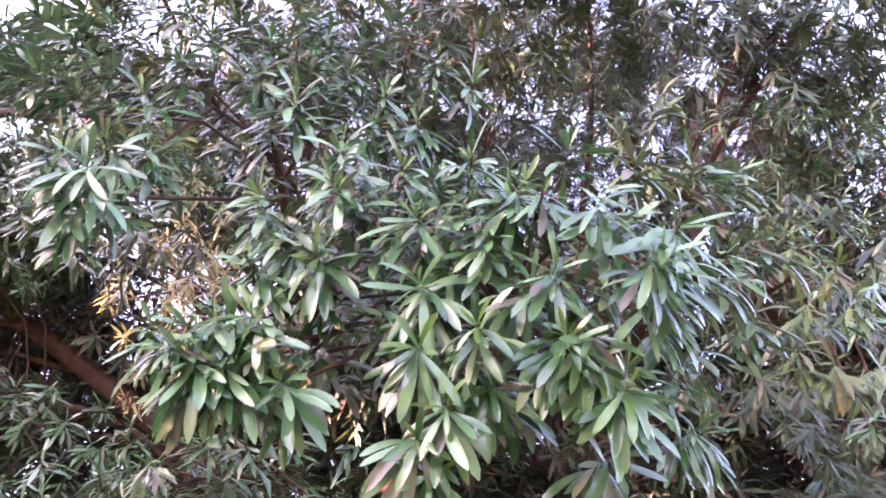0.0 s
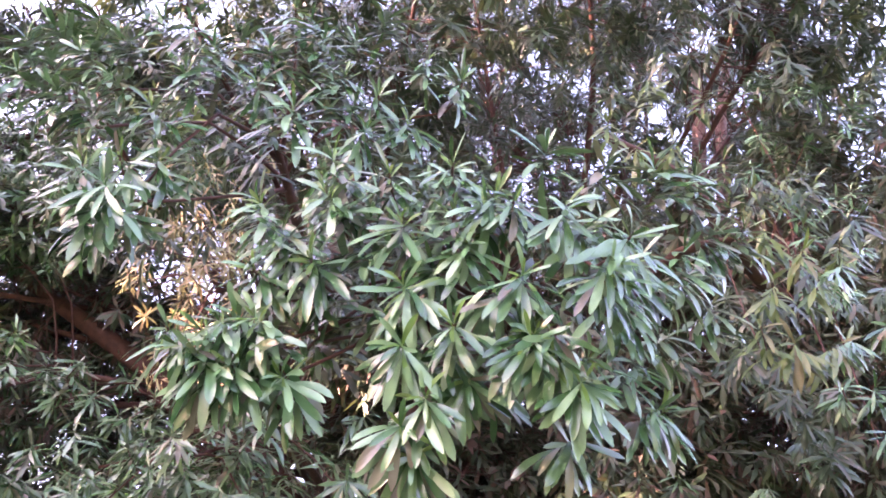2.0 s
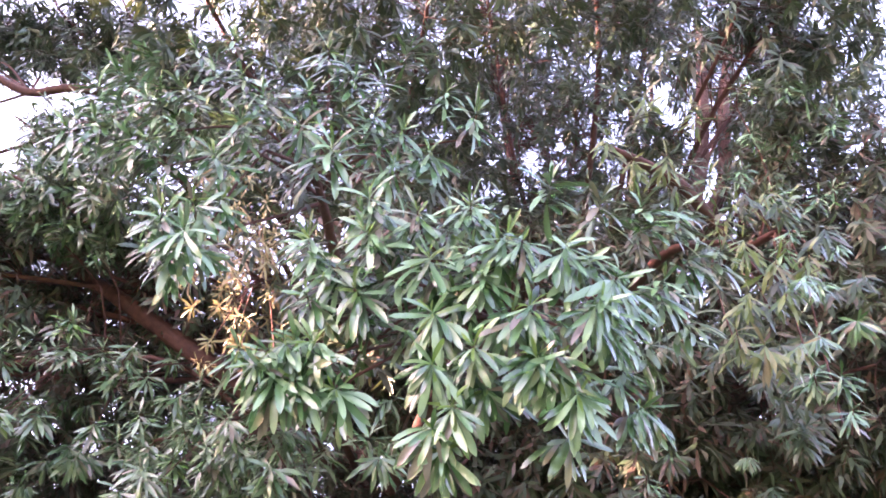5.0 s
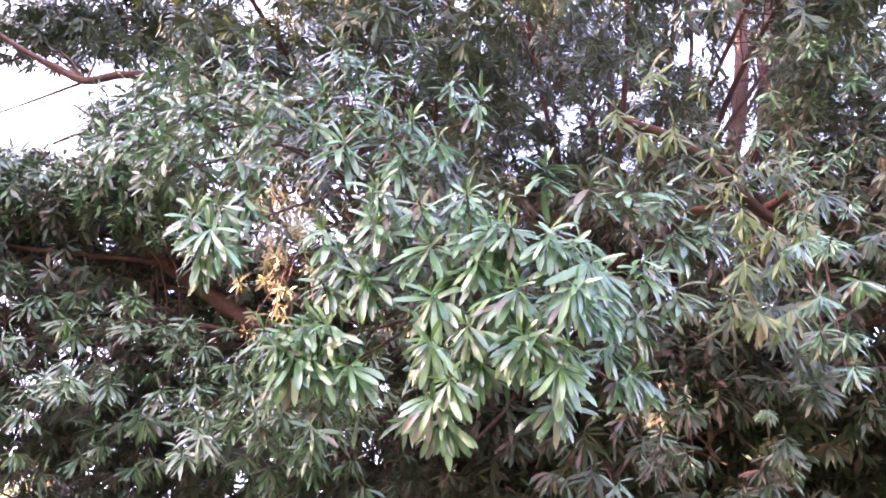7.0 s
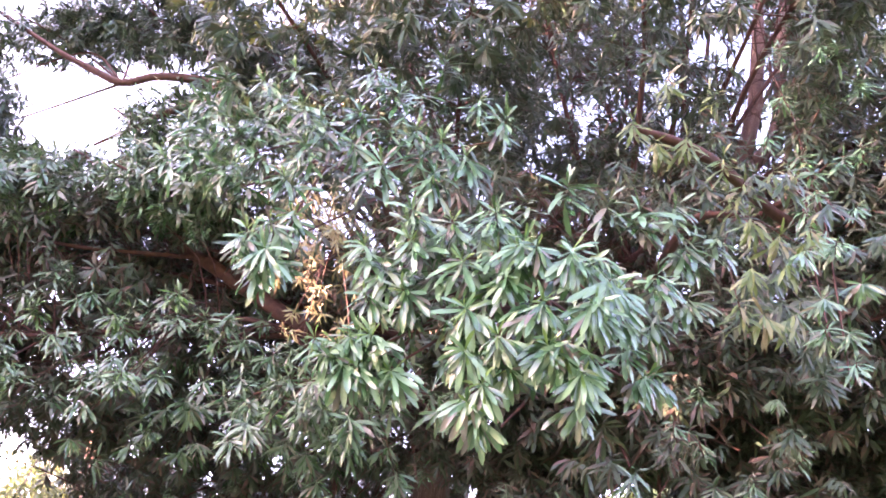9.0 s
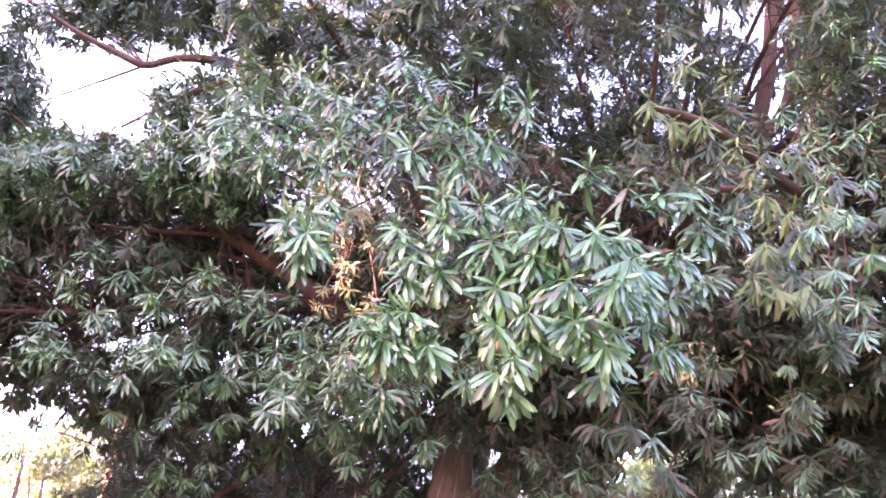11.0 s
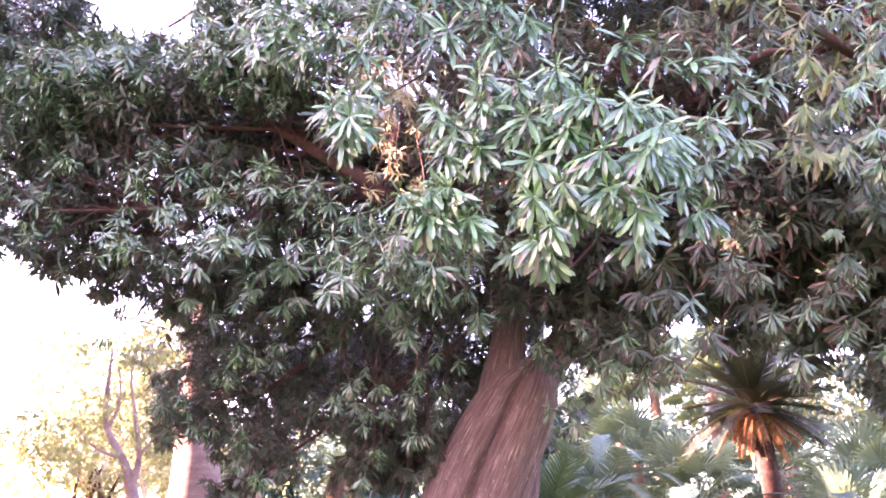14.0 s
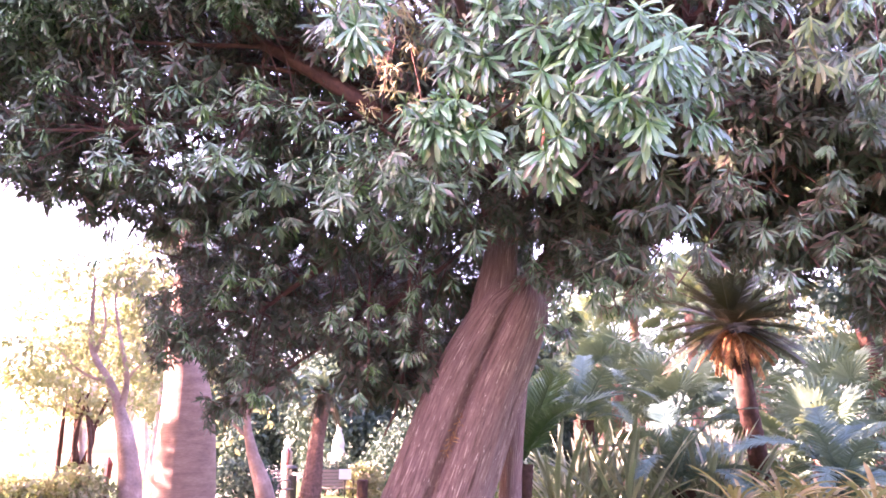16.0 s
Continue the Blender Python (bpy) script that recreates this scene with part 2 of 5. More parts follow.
FRONT_INNER_TIPS = [  # deeper in the same bough
   
    (-0.17, 1.22, 3.01), (0.33, 1.3, 2.52), (0.6, 1.13, 2.9), (0.71, 1.19, 3.21), (0.56, 1.08, 3.12), (0.47, 1.15, 3.22),
    (0.33, 1.22, 3.35), (0.17, 1.21, 3.28), (-0.11, 1.33, 2.79), (-0.51, 1.23, 2.69), (0.73, 1.38, 2.93), (0.05, 1.2, 3.04),
    (0.34, 1.13, 2.81), (0.15, 1.24, 2.87), (-0.3, 1.33, 2.82), (-0.24, 1.32, 2.95), (-0.42, 1.23, 2.66), (0.48, 1.24, 2.81),
    (0.62, 1.44, 2.87), (0.18, 1.41, 2.73), (0.1, 1.32, 2.72), (0.51, 1.38, 2.76), (-0.12, 1.27, 2.87), (0, 1.2, 3.18),
    (0.87, 1.37, 3.17), (0.41, 1.08, 2.95), (0.69, 1.2, 3.18), (0.75, 1.3, 3.1), (0.64, 1.25, 2.92),
]
UPPER_TIPS = [
    (-0.73, 1.01, 3.12), (-0.72, 1.03, 3.34), (-0.68, 1.01, 3.68), (-0.44, 1.15, 3.97), (-0.49, 1.11, 3.54), (-0.26, 1.19, 3.66),
    (-0.16, 1.26, 3.65), (-0.01, 1.29, 3.88), (-0.34, 1.19, 3.85), (-0.48, 1.12, 3.72), (-0.6, 1.03, 3.59), (-0.87, 1.04, 3.65),
    (-0.95, 1.04, 3.42), (-1.15, 1.05, 3.53), (-1.24, 1.05, 3.5), (-0.82, 1.02, 3.11), (-0.66, 1.04, 3.5), (-0.07, 1.32, 3.6),
    (0.1, 1.3, 3.77), (-0.81, 1.13, 3.07), (-0.88, 1.04, 3.86), (-0.75, 1.03, 3.9), (-0.38, 1.15, 3.47), (-0.18, 1.23, 3.46),
    (-0.95, 1.04, 3.61), (-0.7, 1.12, 3.23), (-0.49, 1.28, 3.54),
]
YELLOW_TIPS = [
    (1.17, 1.65, 3.33), (1.02, 1.66, 4.15), (1.21, 1.65, 3.66), (1.08, 1.65, 3.61), (1.29, 1.65, 3.62), (1.02, 1.66, 3.76),
    (0.91, 1.76, 3.97), (0.58, 1.76, 4.31), (0.67, 1.76, 4.09), (1.07, 1.65, 3.43), (1.19, 1.65, 3.21), (1.04, 1.65, 2.98),
    (1.17, 1.65, 2.98), (0.96, 1.65, 3.04), (0.83, 1.66, 4.24), (1.04, 1.65, 3.19), (1.29, 1.65, 3.36), (1.03, 1.75, 3.62),
    (0.44, 1.86, 4.29), (0.76, 1.76, 3.95), (0.16, 1.86, 4.99), (0.32, 1.86, 4.83), (0.04, 1.96, 4.95), (0.39, 1.86, 5.01),
]
EAST_TIPS = [
    (1.78, 2.32, 4.58), (1.79, 2.31, 4.19), (1.59, 2.38, 4.27), (1.73, 2.2, 3.8), (1.39, 1.96, 3.19), (1.56, 1.98, 3.26),
    (1.53, 2.31, 3.87), (1.58, 2.32, 4.66), (1.99, 2.28, 4.67), (1.58, 2.29, 4.98), (1.92, 2.28, 4.95), (1.54, 2.19, 3.14),
    (1.61, 2.25, 3.63),
]
WEST_TIPS = [
    (-3.8, 2.88, 4.93), (-3.48, 2.93, 5.17), (-3, 2.99, 4.94), (-2.67, 3.05, 4.6), (-2.72, 3.08, 4.38), (-3.63, 2.89, 4.66),
    (-4.56, 2.85, 4.67), (-4.29, 2.84, 4.7), (-3.85, 2.86, 4.12), (-4.33, 2.86, 4.01), (-3.98, 2.86, 3.81), (-4.14, 2.86, 3.6),
    (-2.99, 2.95, 4.05), (-3.11, 2.97, 4.28), (-2.55, 2.94, 3.81), (-2.39, 2.98, 3.83), (-2.17, 2.98, 3.78), (-3.19, 2.88, 3.92),
    (-3.19, 2.83, 3.5), (-3.09, 2.82, 3.37), (-2.54, 2.76, 3.27), (-3.32, 2.83, 3.31),
]
WEST_LOWER_TIPS = [
    (-2.9, 2.84, 3.65), (-2.24, 3.01, 3.99), (-1.85, 3, 3.79), (-1.78, 3.02, 3.67), (-1.96, 3.01, 3.71), (-1.64, 3.03, 3.54),
    (-2.5, 3.03, 4.73), (-2.17, 3.02, 4.5), (-3.32, 2.95, 4.86), (-4.55, 2.86, 4.24), (-4.57, 2.86, 3.9), (-4.06, 2.87, 5.08),
    (-2.24, 2.94, 3.34), (-1.85, 3.1, 3.33), (-1.57, 3.06, 3.21), (-1.42, 3.03, 3.3), (-2.04, 3.14, 3.27), (-1.25, 3.02, 3.2),
    (-1.09, 3, 3.2), (-2.35, 2.82, 3.36),
]
SKIRT_TIPS = [
    (-2.53, 4.07, 2.75), (-2.63, 4.19, 3.17), (-2.91, 4.13, 2.92), (-3.51, 4.14, 2.52), (-3.59, 4.14, 2.24), (-3.25, 4.14, 1.95),
    (-2.8, 4.12, 2.21), (-2.01, 4.16, 2.74), (-1.92, 4.2, 2.29), (-1.57, 4.28, 2.47), (-1.39, 4.29, 2.28), (-2.36, 4.15, 1.94),
    (-2.69, 4.15, 1.85), (-1.77, 4.22, 1.89), (-1.55, 4.24, 1.76), (-2.18, 4.13, 2.47), (-3.09, 4.12, 2.6), (-3.89, 4.15, 2.93),
    (-4.15, 4.15, 3.21), (-1.39, 4.29, 2.64), (-1.11, 4.28, 2.72), (-1.2, 4.28, 2.1), (-1.71, 4.21, 1.51), (-2.22, 4.16, 3.08),
    (-1.84, 4.19, 3.11), (-1.47, 4.24, 3.01), (-2.54, 4.16, 1.59), (-3.33, 4.13, 2.37),
]
TRUNK_SIDE_TIPS = [
    (-0.24, 3.89, 2.51), (-0.36, 3.83, 2.3), (-0.06, 3.77, 2.64), (0.04, 3.8, 2.4), (0.14, 3.85, 2.17), (-0.2, 3.84, 2.18),
    (0.3, 3.48, 2.4), (0.53, 1.94, 2.47), (0.47, 2.51, 2.44), (0.93, 2.83, 2.85), (0.99, 2.97, 2.66), (1.21, 3.02, 2.69),
    (0.78, 2.54, 2.86), (1.4, 3.14, 2.58), (1.11, 2.98, 2.39), (1.5, 3.15, 2.91), (1.57, 3.13, 2.5), (1.41, 3.02, 3.12),
    (1.64, 3.02, 3.3), (0.95, 2.75, 3.12), (0.21, 3.2, 2.63), (0.45, 2.98, 2.4), (-0.12, 3.62, 2.8), (-0.42, 3.86, 2.76),
]
UPPER_EDGE_TIPS = [
    (-1.18, 1.05, 3.68), (-0.99, 1.02, 3.41), (-1, 1.05, 3.62), (-1.11, 1.1, 3.51), (-0.9, 1.05, 3.68), (-0.81, 1.08, 3.8),
    (-0.67, 1.08, 3.67), (-0.59, 1.1, 3.8), (-0.88, 1.02, 3.34), (-0.48, 1.12, 3.71), (-0.38, 1.15, 3.89), (-1.2, 1.12, 3.87),
    (-0.25, 1.25, 3.92), (-0.16, 1.3, 4.15), (-0.86, 1.02, 3.46), (-0.66, 1.05, 3.48), (-0.35, 1.15, 3.64), (-0.81, 1, 3.06),
    (-0.72, 0.98, 3), (-0.79, 1.05, 2.99), (-0.73, 1.1, 3.03), (-0.23, 1.25, 3.59), (-1.26, 1.15, 3.86), (-1.13, 1.1, 3.56), (-1.21, 1.2, 3.94),
    (-1.18, 1.25, 4.1), (-1.16, 1.15, 3.7), (-1.25, 1.25, 4.06), (-1.2, 1.2, 3.78),
]

# ---- mesh helpers ----
def empty(name, at=(0, 0, 0)):
    ob = new(name)
    ob.location = at
    return ob


def put(name, mesh, mat, parent=None, label="", kind=""):
    if mat and not mesh.materials:
        mesh.materials.append(mat)
    ob = new(name, mesh)
    if parent:
        ob.parent = parent
        base = parent.location if parent.parent is None else Vector((0, 0, 0))
        ob.location = -base if parent.type == "EMPTY" else (0, 0, 0)
    return tagged(ob, label=label, kind=kind)


def quads(name, verts, faces, smooth=True, uv=None):
    """A mesh from arrays: verts (n, 3), faces (m, 4)."""
    verts, faces = np.asarray(verts, np.float32), np.asarray(faces, np.int32)
    me = bpy.data.meshes.new(name)
    me.vertices.add(len(verts))
    me.vertices.foreach_set("co", verts.ravel())
    me.loops.add(faces.size)
    me.loops.foreach_set("vertex_index", faces.ravel())
    me.polygons.add(len(faces))
    me.polygons.foreach_set("loop_start", np.arange(0, faces.size, 4, dtype=np.int32))
    me.polygons.foreach_set("use_smooth", np.full(len(faces), smooth))
    if uv is not None:
        lay = me.uv_layers.new(name="UVMap")
        lay.data.foreach_set("uv", np.asarray(uv, np.float32)[faces.ravel()].ravel())
    me.update(calc_edges=True)
    me.validate()
    return me


def spline(points, n):
    """n places along a smooth curve through points (each x, y, z and more columns)."""
    p = np.asarray(points, float)
    p = np.vstack([2 * p[0] - p[1], p, 2 * p[-1] - p[-2]])
    u = np.linspace(0, len(points) - 1, n)
    i = np.minimum(u.astype(int), len(points) - 2)
    f = (u - i)[:, None]
    a, b, c, d = p[i], p[i + 1], p[i + 2], p[i + 3]
    return 0.5 * (2 * b + (c - a) * f + (2 * a - 5 * b + 4 * c - d) * f ** 2 + (3 * b - a - 3 * c + d) * f ** 3)


def unit(v):
    return v / np.maximum(np.linalg.norm(v, axis=-1, keepdims=True), 1e-9)


def tube_arrays(points, n, sides, shape=None):
    """A tapering tube along points (x, y, z, radius); shape(angle, share) scales the radius. Gives verts, faces, uv."""
    c = spline(points, n)
    axis, rad = c[:, :3], c[:, 3]
    tan = unit(np.gradient(axis, axis=0))
    ref = np.array([0.0, -1.0, 0.0]) if abs(tan[0][1]) < 0.8 else np.array([1.0, 0, 0])
    u = unit(ref - tan * (tan @ ref)[:, None])
    v = np.cross(tan, u)
    th = np.linspace(0, 2 * math.pi, sides, endpoint=False)
    s = np.linspace(0, 1, n)
    r = rad[:, None] * (shape(th[None, :], s[:, None]) if shape else np.ones((n, sides)))
    ring = axis[:, None] + r[..., None] * (np.cos(th)[None, :, None] * u[:, None] + np.sin(th)[None, :, None] * v[:, None])
    i, j = np.meshgrid(np.arange(n - 1), np.arange(sides), indexing="ij")
    k = (j + 1) % sides
    f = np.stack([i * sides + j, i * sides + k, (i + 1) * sides + k, (i + 1) * sides + j], -1).reshape(-1, 4)
    length = np.concatenate([[0], np.cumsum(np.linalg.norm(np.diff(axis, axis=0), axis=1))])
    uv = np.stack([np.broadcast_to(np.minimum(th, 2 * math.pi - th)[None] * 0.3, (n, sides)), np.broadcast_to(length[:, None], (n, sides))], -1).reshape(-1, 2)
    return ring.reshape(-1, 3), f, uv


def tube(name, points, n=16, sides=10, shape=None):
    v, f, uv = tube_arrays(points, n, sides, shape)
    return quads(name, v, f, True, uv)


def merged(name, pieces, smooth=True):
    vs, fs, us, k = [], [], [], 0
    for v, f, u in pieces:
        vs.append(v), fs.append(f + k), us.append(u)
        k += len(v)
    return quads(name, np.vstack(vs), np.vstack(fs), smooth, np.vstack(us))


# ---- leaves ----
def leaf_shape(bend, fold, wave, segs, width):
    """A strap leaf 1 long: narrow stalk, parallel sides, tapering tip, raised margins, arched by bend radians."""
    s = np.linspace(0, 1, segs + 1) ** 0.85
    w = 0.5 * width * np.clip(0.16 + 0.84 * s / 0.55, 0, 1) ** 0.8 * np.clip(1.0 - np.clip((s - 0.60) / 0.405, 0, 1) ** 2.8, 0.0, 1) ** 0.55
    a = bend * s
    y = np.concatenate([[0], np.cumsum(np.cos(a[1:]) * np.diff(s))])
    z = -np.concatenate([[0], np.cumsum(np.sin(a[1:]) * np.diff(s))])
    side = wave * np.sin(s * math.pi * 1.1)
    mid = np.stack([side, y, z], -1)
    lift = w * fold
    left = mid + np.stack([-w, lift * np.sin(a), lift * np.cos(a)], -1)
    right = mid + np.stack([w, lift * np.sin(a), lift * np.cos(a)], -1)
    v = np.stack([left, mid, right], 1).reshape(-1, 3)
    f = []
    for i in range(segs):
        for j in (0, 1):
            f.append((3 * i + j, 3 * i + j + 1, 3 * i + j + 4, 3 * i + j + 3))
    return v, np.array(f)


KINDS = 12
shape_rng = np.random.default_rng(5)
shape_set = [(shape_rng.uniform(0.05, 0.85), shape_rng.uniform(0.05, 0.35), shape_rng.uniform(-0.06, 0.06), shape_rng.uniform(0.145, 0.182)) for _ in range(KINDS)]
NEAR_LEAF = [leaf_shape(b, f, w, 7, wd) for b, f, w, wd in shape_set]
FAR_LEAF = [leaf_shape(b, f, w, 3, wd) for b, f, w, wd in shape_set]


def flat_leaf(bend, wave, width):
    """The same leaf with no fold, for shoots deep in the crown."""
    v, _ = leaf_shape(bend, 0.0, wave, 2, width * 1.25)
    keep = v.reshape(3, 3, 3)[:, (0, 2)].reshape(-1, 3)
    return keep, np.array([(2 * i, 2 * i + 1, 2 * i + 3, 2 * i + 2) for i in range(2)])


DEEP_LEAF = [flat_leaf(b, w, wd) for b, f, w, wd in shape_set]


def shoot_leaves(tips, axes, rng, count=22, length=0.15, stem=0.10, droop=0.55, spread=1.0, hang=0.0, fan=100.0):
    """The leaves of leafy shoots: places (m, 3), frames (m, 3, 3) with columns side, along, up, scaled by length, and kinds (m)."""
    tips, axes = np.asarray(tips, float), unit(np.asarray(axes, float))
    R = len(tips)
    f = np.linspace(0, 1, count)[None, :]
    phi = np.arange(count)[None, :] * 2.39996 + rng.uniform(0, 6.28, (R, 1)) + rng.normal(0, 0.25, (R, count))
    alpha = np.radians(108 - 90 * f ** 1.8) * spread + rng.normal(0, 0.17, (R, count))
    ref = np.where(np.abs(axes[:, 2:3]) < 0.9, np.array([[0, 0, 1.0]]), np.array([[1.0, 0, 0]]))
    u = unit(np.cross(axes, ref))
    v = np.cross(axes, u)
    radial = np.cos(phi)[..., None] * u[:, None] + np.sin(phi)[..., None] * v[:, None]
    ax = np.broadcast_to(axes[:, None], radial.shape)
    ca, sa = np.cos(alpha)[..., None], np.sin(alpha)[..., None]
    along = ax * ca + radial * sa
    up = ax * sa - radial * ca
    age = (1 - f)[..., None]
    along = unit(along + np.array([0, -0.25, -1.0]) * droop * (0.1 + 0.9 * age ** 0.7) * rng.uniform(0.35, 1.35, (R, count, 1)))
    # most leaves hang in a fan below the shoot, like the fingers of a hand
    level = unit(np.cross(axes, np.array([[0, 0, 1.0]])))[:, None]
    below = -np.cross(level, axes[:, None])
    turn = ((np.arange(count)[None, :] * 0.618 + rng.uniform(0, 1, (R, 1))) % 1 * 2 - 1)
    turn = np.radians(fan * np.sign(turn) * np.abs(turn) ** 0.8)[..., None] + rng.normal(0, 0.10, (R, count, 1))
    lean = rng.uniform(0.0, 0.55, (R, count, 1)) + 0.35 * (1 - age)
    hung = unit(np.sin(turn) * level + np.cos(turn) * below + lean * ax + np.array([0, 0, -0.34]) * rng.uniform(0.4, 1.4, (R, count, 1)))
    hangs = (rng.uniform(0, 1, (R, count, 1)) < hang) & (age > 0.12)
    along = np.where(hangs, hung, along)
    up = np.where(hangs, ax * 1.2 + np.array([0, 0, 0.35]), up)
    up = up + np.array([0, -0.45, 0.45])
    up = unit(up - along * (up * along).sum(-1, keepdims=True))
    roll = rng.normal(0, 0.24, (R, count, 1))
    side = np.cross(along, up)
    up = unit(up * np.cos(roll) + side * np.sin(roll))
    side = np.cross(along, up)
    place = tips[:, None] - ax * (stem * age ** 1.2)
    size = length * (0.55 + 0.45 * np.minimum(1, (1 - f) * 3.0)) * rng.uniform(0.72, 1.12, (R, count)) * rng.uniform(0.85, 1.1, (R, 1))
    fr = np.stack([side, along, up], -1) * size[..., None, None]
    return place.reshape(-1, 3), fr.reshape(-1, 3, 3), rng.integers(0, KINDS, R * count)


def leaf_mesh(name, leaves, shapes):
    place, fr, kind = leaves
    V, F, k = [], [], 0
    for q in range(KINDS):
        v, f = shapes[q]
        sel = kind == q
        if not sel.any():
            continue
        w = np.einsum("nij,vj->nvi", fr[sel], v) + place[sel][:, None]
        m = len(w)
        V.append(w.reshape(-1, 3))
        F.append((f[None] + (np.arange(m) * len(v))[:, None, None]).reshape(-1, 4) + k)
        k += m * len(v)
    return quads(name, np.vstack(V), np.vstack(F))


SINGLE = {}


def single_leaves(leaves, mat, parent, label=""):
    """Each leaf as an object of its own, on shared meshes."""
    place, fr, kind = leaves
    for p, m, q in zip(place, fr, kind):
        key = (int(q), mat.name)
        if key not in SINGLE:
            SINGLE[key] = quads("strap_leaf", *NEAR_LEAF[q])
            SINGLE[key].materials.append(mat)
        ob = new("leaf", SINGLE[key])
        ob.parent = parent
        ob.matrix_basis = Matrix.Translation(Vector(p)) @ Matrix(m.tolist()).to_4x4()


def pick(leaves, sel):
    return tuple(a[sel] for a in leaves)


def twigs(tips, axes, path, rng, r0=0.006, r1=0.003):
    """Thin shoots from the nearest stretch of a bough out to each tip."""
    c = spline(path, 40)[:, :3]
    out = []
    for t, a in zip(np.asarray(tips, float), unit(np.asarray(axes, float))):
        d = np.linalg.norm(c - t, axis=1)
        i = max(0, int(np.argmin(d)) - int(rng.integers(0, 7)))
        b = c[i]
        gap = np.linalg.norm(b - t)
        m1 = b + (t - b) * 0.4 + rng.normal(0, 0.06 * gap, 3) + np.array([0, 0, 0.08 * gap])
        m2 = t - a * min(0.12, gap * 0.3)
        out.append(tube_arrays([(*b, r0 * (1 + gap)), (*m1, r0), (*m2, (r0 + r1) / 2), (*t, r1)], 7, 4))
    return out


def facing(tips, centre, rng, out=0.55, push=(0, -0.75, 0.3), jitter=0.3):
    tips = np.asarray(tips, float)
    return unit(unit(tips - np.asarray(centre)) * out + np.asarray(push) + rng.normal(0, jitter, tips.shape))


# ---- the great tree ----
tree = tagged(empty("podocarpus_tree", (-1.85, 5.35, 0)), "old leaning podocarpus tree with stringy red-brown bark and strap leaves", "tree")


def fused(th, s):
    """Two stems grown together: a deep seam on the open side, shallow flutes, loose strips."""
    seam = (th - 0.10 + 0.16 * s + 0.05 * np.sin(9 * s) + math.pi) % (2 * math.pi) - math.pi
    r = 0.97 - 0.20 * np.exp(-(seam / 0.10) ** 2) - 0.10 * np.exp(-(seam / 0.32) ** 2) + 0.05 * np.exp(-((np.abs(seam) - 0.75) / 0.35) ** 2)
    back = (th + 2 * math.pi) % (2 * math.pi) - math.pi
    r = r - 0.12 * np.exp(-(back / 0.3) ** 2)
    r = r + 0.009 * np.sin(11 * th + 7 * s + np.sin(13 * s)) + 0.007 * np.sin(23 * th - 9 * s + 1.3) + 0.006 * np.sin(41 * th + 21 * s + 2 * np.sin(17 * s))
    return r + 0.02 * np.sin(9 * s + 3 * th) * np.sin(4 * th)


def fluted(th, s):
    return 1 + 0.05 * np.sin(5 * th + 3 * s) + 0.03 * np.sin(13 * th - 7 * s) + 0.04 * np.sin(11 * s + 2 * th)


trunk = put("trunk", tube("trunk", [(-1.95, 5.4, -0.15, 0.66), (-1.80, 5.32, 0.25, 0.53), (-1.44, 5.15, 1.05, 0.46), (-1.07, 4.95, 1.88, 0.41), (-0.74, 4.76, 2.46, 0.33), (-0.62, 4.70, 2.66, 0.25), (-0.55, 4.66, 2.80, 0.08)], 130, 180, fused), BARK, tree, "fused double trunk with long loose bark strips")


# dry leaf litter lodged in the seam of the trunk
litter_rng = np.random.default_rng(4)
along_seam = np.linspace(-1, 1, 54)[:, None]
litter = np.array([-1.19, 4.645, 1.55]) + along_seam * np.array([0.075, -0.005, 0.17]) + litter_rng.normal(0, 1, (54, 3)) * np.array([0.014, 0.008, 0.02])
turns = np.linalg.qr(litter_rng.normal(0, 1, (54, 3, 3)))[0] * litter_rng.uniform(0.03, 0.06, (54, 1, 1))
put("leaf_litter", leaf_mesh("leaf_litter", (litter, turns, litter_rng.integers(0, KINDS, 54)), FAR_LEAF), FROND_DRY, tree, "dry orange-brown leaf litter caught in the seam", "stuff")


def limb(*points, n=26, sides=16, name="limb", mat=BARK):
    return put(name, tube(name, points, n, sides, fluted), mat, tree)


limb((-1.00, 4.85, 2.05, 0.19), (-0.85, 4.70, 2.60, 0.185), (-0.775, 4.64, 2.95, 0.135), (-0.74, 4.58, 3.35, 0.12), (-0.80, 4.50, 3.85, 0.09), (-0.95, 4.35, 4.7, 0.07), (-0.9, 4.3, 6.2, 0.05), (-1.2, 4.4, 7.8, 0.03))
limb((-0.98, 4.92, 1.65, 0.12), (-0.78, 4.86, 2.1, 0.2), (-0.58, 4.8, 2.62, 0.16), (-0.2, 4.85, 3.15, 0.12), (0.1, 4.85, 3.6, 0.10), (1.1, 4.7, 4.7, 0.09), (1.95, 4.5, 5.9, 0.075), (2.30, 4.5, 7.2, 0.06), (2.5, 4.5, 8.4, 0.03))
limb((1.7, 4.52, 5.5, 0.07), (2.25, 4.5, 6.1, 0.06), (2.55, 4.5, 7.4, 0.05), (2.9, 4.5, 8.5, 0.03))
limb((-0.78, 4.6, 3.0, 0.07), (-0.95, 4.5, 3.25, 0.06), (-1.25, 4.45, 3.5, 0.035), (-1.5, 4.5, 3.9, 0.015))
limb((-0.74, 4.55, 3.5, 0.07), (-1.2, 4.1, 3.80, 0.065), (-1.8, 3.68, 4.15, 0.062), (-2.4, 3.6, 4.55, 0.05), (-2.95, 3.65, 4.9, 0.03), (-3.4, 3.8, 5.0, 0.012), mat=TWIG)
